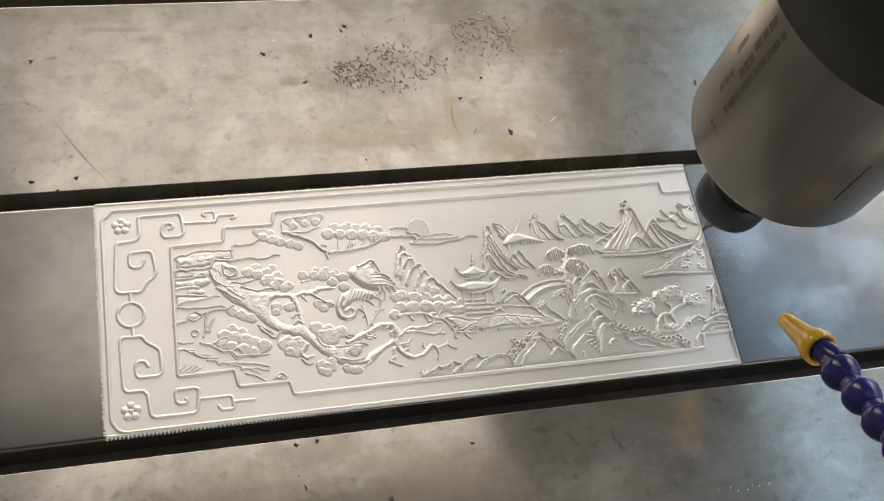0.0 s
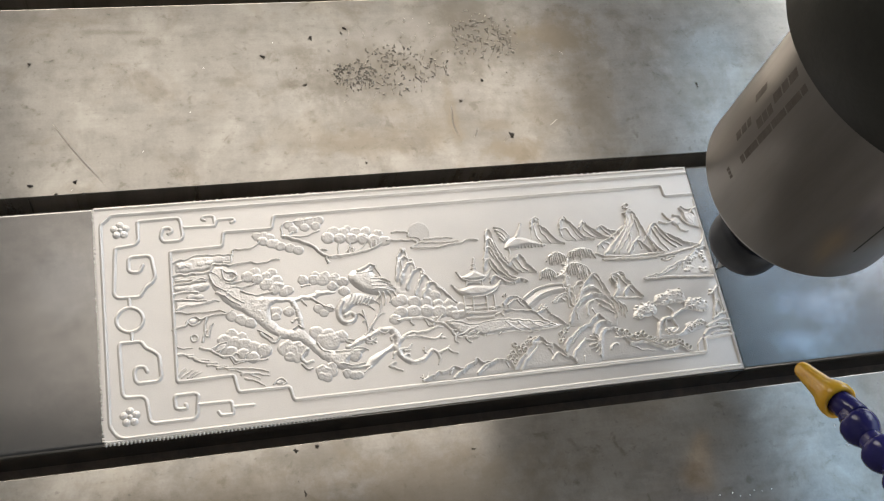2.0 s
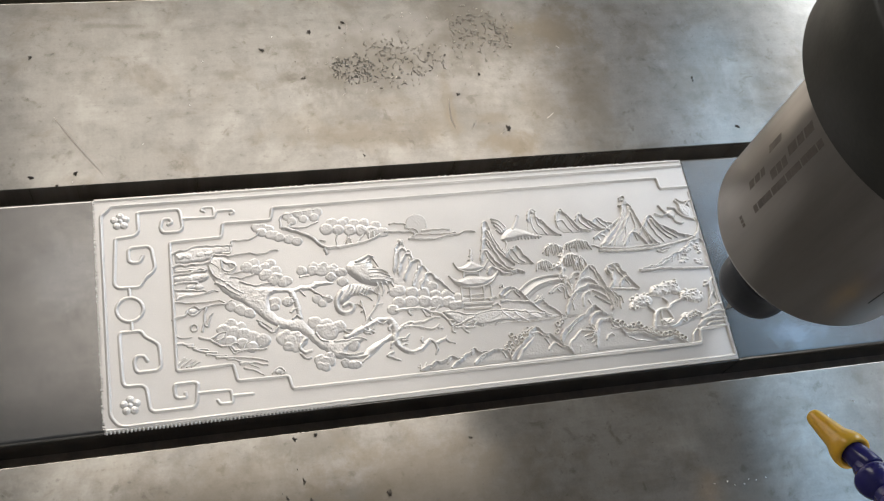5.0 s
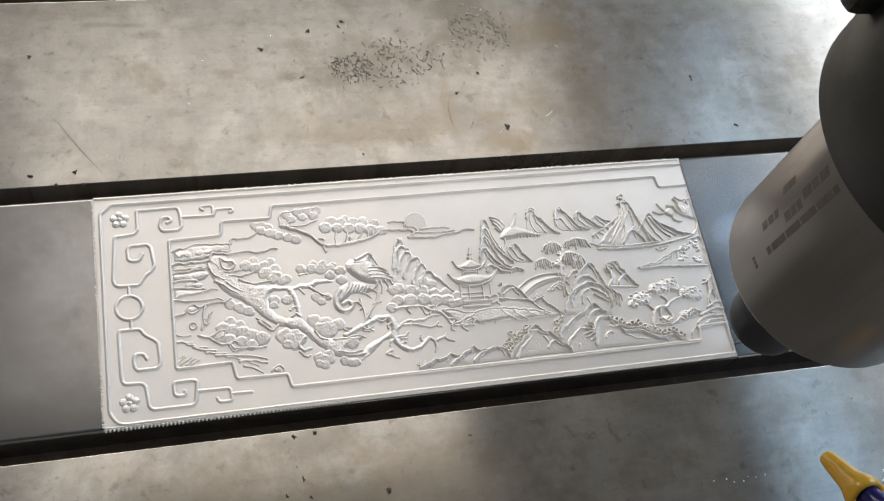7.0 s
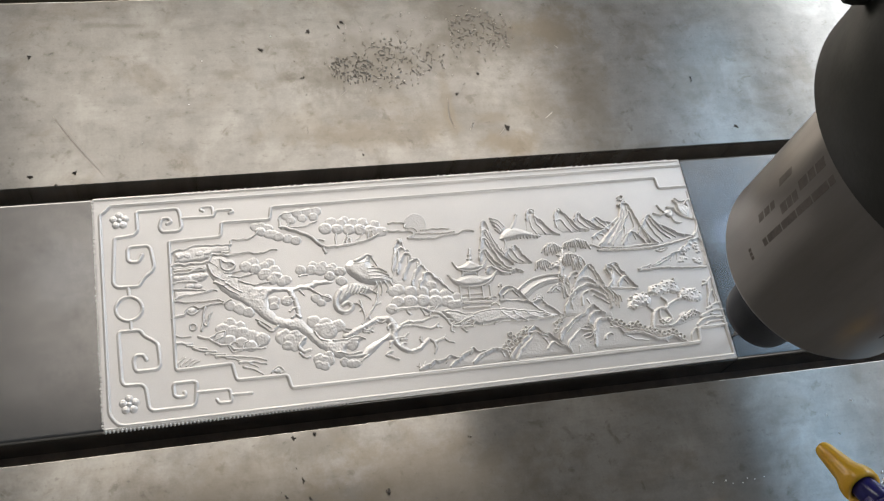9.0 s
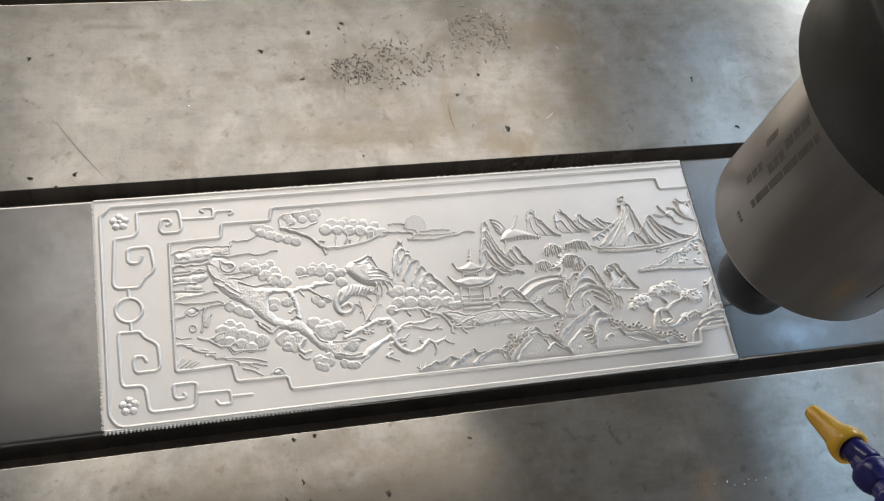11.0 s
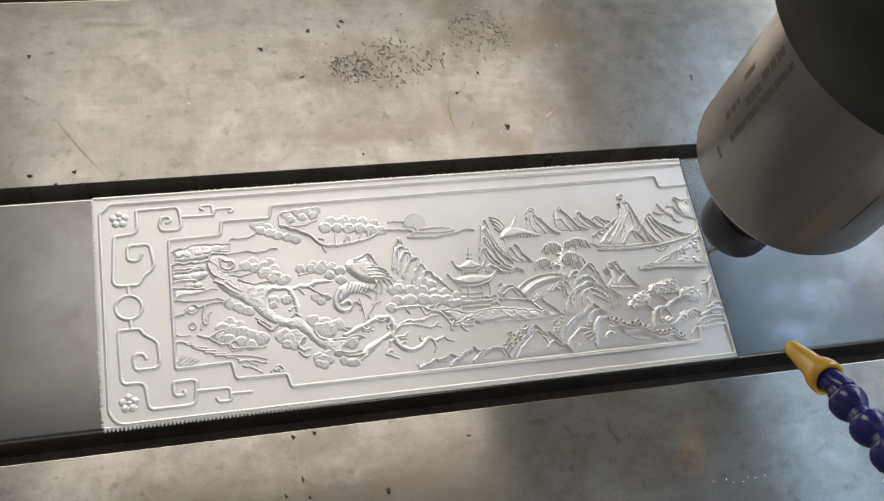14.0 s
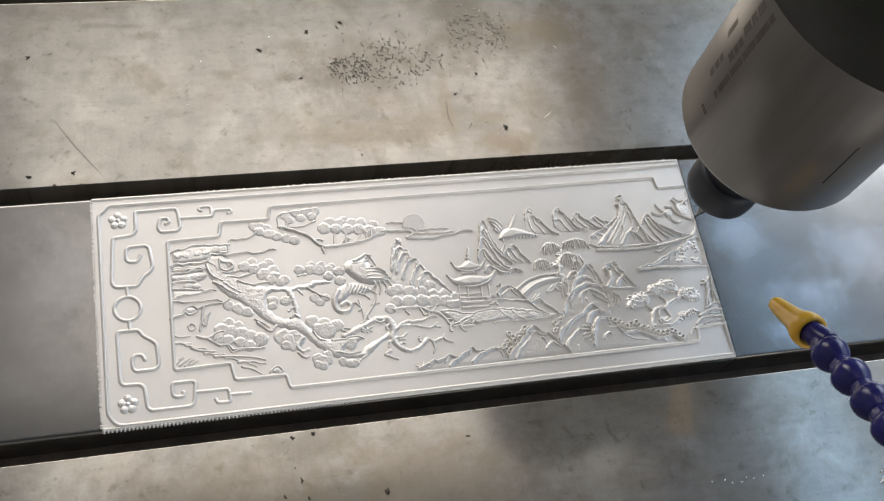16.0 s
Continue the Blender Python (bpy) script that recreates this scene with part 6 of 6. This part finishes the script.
part("nose", lathe([(0.0165, 0.058), (0.0175, 0.06), (0.0175, 0.094), (0.028, 0.097), (0.028, 0.108)], 64), M_NUT, spindle, "dark spindle nose")
nut = lathe([(0.0135, 0.0345), (0.0175, 0.0350), (0.0208, 0.0385), (0.0212, 0.043), (0.0212, 0.056), (0.0190, 0.0600)], 64)
part("collet_nut", nut, M_NUT, spindle, "blackened round collet nut")
part("cutter", lathe([(0.0004, 0.0003), (0.0016, 0.006), (0.0030, 0.012), (0.0030, 0.0352)], 24), M_CUTTER, spindle, "small tapered engraving cutter")
clamp = lathe([(RB + 0.0002, 0.2352), (0.0695, 0.2350), (0.0712, 0.2366), (0.0712, 0.286), (0.0700, 0.2875), (RB + 0.0002, 0.2878)], 128)
part("clamp_ring", clamp, M_BLACK, spindle, "black cast clamp ring")
# carriage block; its right end is lengthened out of view to block light
part("mount_block", box(-0.0716, 0.17, 0.036, 0.19, 0.270, 0.40, 0.006), M_BLACK, spindle, "black carriage block")
# added block out of view, darkens the reflections to the lower right
part("side_light_blocker", box(0.074, 0.185, -0.050, 0.030, 0.300, 0.40, 0.004), M_BLACK, spindle, "unseen black block added beside the clamp to block light")
part("motor_body", lathe([(RB, 0.2885), (0.058, 0.30), (0.058, 0.375), (0.05, 0.385)], 64), M_BLACK, spindle, "black motor body")


def curved_bar(a0, a1, z0, z1, r, t, bm):
    """A thin bar wrapped on the housing."""
    n = max(1, int(abs(a1 - a0) / 3))
    quads = []
    for k in range(n + 1):
        a = radians(a0 + (a1 - a0) * k / n)
        quads.append([bm.verts.new((q * math.cos(a), q * math.sin(a), z)) for q, z in ((r, z0), (r + t, z0), (r + t, z1), (r, z1))])
    for p, q in zip(quads, quads[1:]):
        for i in range(4):
            bm.faces.new((p[i], p[(i + 1) % 4], q[(i + 1) % 4], q[i]))
    bm.faces.new(quads[0][::-1])
    bm.faces.new(quads[-1])
    return bm


# lettering etched along the housing, as plain bars
WORDS = [(164, 161, 0.171, 0.182), (172, 169, 0.149, 0.153), (172, 169, 0.155, 0.159), (172, 169, 0.161, 0.164), (178, 174.5, 0.169, 0.1735), (178, 174.5, 0.175, 0.1785), (178, 174.5, 0.180, 0.1835), (175.5, 172, 0.187, 0.1935), (175.5, 172, 0.1955, 0.200), (175.5, 172, 0.202, 0.2085)]
WORDS += [(184.5 + 0.07 * k, 181.8 + 0.07 * k, 0.1475 + 0.0046 * k, 0.1503 + 0.0046 * k + 0.0008 * (k % 3)) for k in range(14)]
WORDS += [(181.2, 180, 0.1335, 0.1352), (183.4, 182.2, 0.1336, 0.1353), (185.6, 184.4, 0.1337, 0.1354)]
WORDS = [((a0 + a1) / 2 + (a0 - a1) * 0.72, (a0 + a1) / 2 - (a0 - a1) * 0.72, z0 - 0.0004, z1 + 0.0005) for a0, a1, z0, z1 in WORDS]
for a0, a1, z0, z1 in WORDS:
    part("lettering", curved_bar(a0, a1, z0, z1, RB - 0.0001, 0.00015, bmesh.new()), M_INK, housing)
part("groove", curved_bar(262.0, 261.0, 0.142, 0.176, RB - 0.0001, 0.00015, bmesh.new()), M_BLACK, housing, "fine dark seam")


# ---- coolant hose that rides with the spindle ----
hose = thing("coolant_hose", "dark blue jointed coolant hose with an orange-yellow nozzle", "coolant hose", pose(AX, 0.088, 0))
C0 = Vector((-0.006, -0.110, 0.0826))
FALL = (-C0).normalized()
TIP = C0 + FALL * 0.033
C0 = C0 + Vector((0.0022, 0.0036, 0.0))
AIM = (TIP - C0).normalized()


def along(p, d):
    """The pose that lays a turned solid's axis from p along d."""
    return Matrix.Translation(p) @ d.to_track_quat("Z", "Y").to_matrix().to_4x4()


noz = [(0.0064, -0.0010), (0.0068, -0.0055), (0.0083, -0.0062), (0.0093, -0.0050), (0.0094, -0.0012), (0.0088, 0.0020), (0.0074, 0.0055), (0.0065, 0.0082), (0.0044, 0.0270), (0.0038, 0.0290), (0.0030, 0.0297), (0.0022, 0.0294), (0.0020, 0.0230)]
part("nozzle", lathe(noz, 40, along(C0, AIM)), M_YELLOW, hose, "orange-yellow plastic nozzle")
bends = smooth_curve([C0[:], (C0 - AIM * 0.008)[:]] + [(C0 - FALL * s)[:] for s in (0.03, 0.06, 0.10)] + [(0.03, -0.215, 0.19), (0.075, -0.20, 0.26), (0.085, -0.12, 0.30), (0.066, 0.03, 0.31)], 24)
run = np.concatenate([[0], np.cumsum(np.linalg.norm(np.diff(bends, axis=0), axis=1))])
seg = [(0.0052, -0.0015), (0.0060, 0.0), (0.0060, 0.0046), (0.0064, 0.0056), (0.0086, 0.0062), (0.0093, 0.0074), (0.0095, 0.0098), (0.0090, 0.0128), (0.0078, 0.0156), (0.0064, 0.0178), (0.0056, 0.0196)]
part("hose_neck", lathe([(0.0060, -0.001), (0.0066, 0.0), (0.0062, 0.019), (0.0056, 0.020)], 32, along(Vector(bends[0]), Vector(bends[12] - bends[0]).normalized())), M_BLUE, hose)
s = 0.0150
while s < run[-1] - 0.02:
    p = Vector([float(np.interp(s, run, bends[:, i])) for i in range(3)])
    q = Vector([float(np.interp(s + 0.0195, run, bends[:, i])) for i in range(3)])
    part("hose_segment", lathe(seg, 32, along(p, (q - p).normalized())), M_BLUE, hose)
    s += 0.0195


# ---- swarf and debris on the table ----
def flakes(name, spots, mat, label, seed):
    """Curled metal chips strewn round spots of (x, y, spread x, spread y, count, size)."""
    rng = random.Random(seed)
    bm = bmesh.new()
    for x, y, sx, sy, count, size in spots:
        for _ in range(count):
            q, g = rng.uniform(0, 2 * math.pi), 1.7 * math.sqrt(rng.random()) * (0.75 + 0.25 * math.sin(3 * x * 90))
            px, py = x + sx * g * math.cos(q) + rng.gauss(0, sx * 0.18), y + sy * g * math.sin(q) + rng.gauss(0, sy * 0.18)
            l, w, a, c = size * rng.uniform(0.5, 1.6), size * rng.uniform(0.18, 0.4), rng.uniform(0, math.pi), rng.uniform(-0.9, 0.9)
            lift = rng.uniform(0.0001, 0.0005)
            rows = []
            for k in range(4):
                t = k / 3 - 0.5
                b = a + c * t
                mx, my = px + l * t * math.cos(b), py + l * t * math.sin(b)
                z = TOP + 0.00005 + lift * (1 - 4 * t * t) + rng.uniform(0, 0.0003)
                ox, oy = -math.sin(b) * w / 2 * (1.1 - abs(t)), math.cos(b) * w / 2 * (1.1 - abs(t))
                rows.append([bm.verts.new((mx + ox, my + oy, z)), bm.verts.new((mx - ox, my - oy, z + rng.uniform(0, 0.0005))), bm.verts.new((mx, my, z - 0.00004 + 0.0003 * 0))])
            for r0, r1 in zip(rows, rows[1:]):
                for i in range(3):
                    bm.faces.new((r0[i], r0[(i + 1) % 3], r1[(i + 1) % 3], r1[i]))
            bm.faces.new(rows[0])
            bm.faces.new(rows[-1][::-1])
    bmesh.ops.recalc_face_normals(bm, faces=bm.faces[:])
    return tagged(part(name, bm, mat, None), label, "metal chips", kind="stuff")


flakes("swarf", [(0.160, 0.2165, 0.016, 0.011, 110, 0.0018), (0.188, 0.2205, 0.019, 0.013, 130, 0.0019), (0.248, 0.242, 0.023, 0.019, 140, 0.0018), (0.20, 0.235, 0.05, 0.02, 60, 0.0012)], M_CHIP, "small curled metal chips scattered on the table", 3)
flakes("dark_swarf", [(0.158, 0.217, 0.013, 0.010, 55, 0.0019), (0.188, 0.221, 0.018, 0.012, 60, 0.0020), (0.248, 0.242, 0.022, 0.018, 70, 0.0018)], M_OLDCHIP, "dark oily chips among the swarf on the table", 8)

flakes("debris", [(x, y, 0.0006, 0.0006, n, size) for x, y, n, size in ((0.3887, 0.1990, 4, 0.0018), (0.3883, 0.1963, 4, 0.0016), (-0.0331, 0.2354, 4, 0.0018), (-0.0342, 0.1535, 4, 0.0026), (0.1038, 0.2340, 4, 0.0022), (0.1350, 0.2472, 4, 0.0024), (0.1276, 0.2122, 4, 0.0015), (0.1579, 0.2533, 4, 0.0022), (-0.0202, 0.1470, 4, 0.0020), (-0.0050, 0.1466, 4, 0.0020), (0.2206, 0.2251, 4, 0.0014), (0.2240, 0.1948, 4, 0.0018), (0.2411, 0.2097, 4, 0.0016), (0.1576, 0.1546, 4, 0.0014), (0.2525, 0.168, 7, 0.0032), (0.155, 0.2497, 3, 0.0015), (0.0957, -0.0152, 5, 0.0024), (0.1066, -0.0142, 4, 0.0024), (0.0982, -0.0385, 3, 0.0018), (0.1416, -0.0503, 5, 0.0024), (0.1006, -0.0477, 3, 0.002), (0.0882, -0.046, 3, 0.002), (0.1905, -0.0265, 3, 0.0018), (-0.01, 0.1545, 4, 0.002), (0.41, 0.159, 4, 0.0026))] + [(0.2, 0.21, 0.12, 0.035, 45, 0.0008), (0.2, -0.06, 0.12, 0.03, 40, 0.0009)], M_DARKCHIP, "dark specks of debris on the table", 12)
flakes("bright_swarf", [(0.435, -0.085, 0.006, 0.010, 60, 0.0022), (0.345, -0.070, 0.028, 0.003, 7, 0.001), (0.41, -0.035, 0.02, 0.015, 3, 0.0016), (0.05, 0.19, 0.12, 0.05, 8, 0.0009)], M_GLINT, "bright loose chips on the wet table", 14)

# scratches and a scraped arc in the strips
def scratch(pts, w):
    c = smooth_curve(pts, 8)
    bm = bmesh.new()
    rows = []
    for i, q in enumerate(c):
        d = Vector(c[min(i + 1, len(c) - 1)] - c[max(i - 1, 0)]).normalized()
        k = w * (0.25 + 0.75 * math.sin(math.pi * (i + 0.5) / len(c)))
        rows.append([bm.verts.new((q[0] - d.y * k, q[1] + d.x * k, TOP + 0.00003)), bm.verts.new((q[0], q[1], TOP + 0.00006)), bm.verts.new((q[0] + d.y * k, q[1] - d.x * k, TOP + 0.00003))])
    for a, b in zip(rows, rows[1:]):
        bm.faces.new((a[0], a[1], b[1], b[0]))
        bm.faces.new((a[1], a[2], b[2], b[1]))
    part("scratch", bm, M_SCRATCH, table)


scratch([(-0.0205, 0.1932), (-0.0131, 0.1801), (-0.0043, 0.1664), (0.0062, 0.1519)], 0.00035)
scratch([(0.2175, 0.192), (0.2165, 0.178), (0.2185, 0.17)], 0.0004)
for k in range(16):
    x, y, a, l = rng.uniform(0.12, 0.30), rng.uniform(0.155, 0.25), rng.uniform(0.6, 2.4), rng.uniform(0.002, 0.008)
    scratch([(x, y), (x + l * 0.5 * math.cos(a) + 0.0003, y + l * 0.5 * math.sin(a)), (x + l * math.cos(a), y + l * math.sin(a))], rng.uniform(0.00012, 0.0003))


def motions():
    """The spindle feeds across the bar and back; the hose rides along."""
    rows = [(t, pose(AX, y, 0)) for t, y in [(0, 0.0882), (0.5, 0.0821), (1, 0.0763), (1.5, 0.0692), (2, 0.0632), (2.5, 0.0583), (3, 0.0538), (3.5, 0.0474), (4, 0.0413), (6.5, 0.0138), (7, 0.0072), (7.5, 0.0039), (8, 0.0030), (8.5, 0.0063), (9, 0.0130), (11.5, 0.0392), (12, 0.0461), (12.5, 0.0519), (13, 0.0574), (13.5, 0.0621), (14, 0.0677), (14.5, 0.0737), (15, 0.0800), (15.5, 0.0869), (16, 0.0932)]]
    walk(spindle, rows)
    walk(hose, rows)


motions()
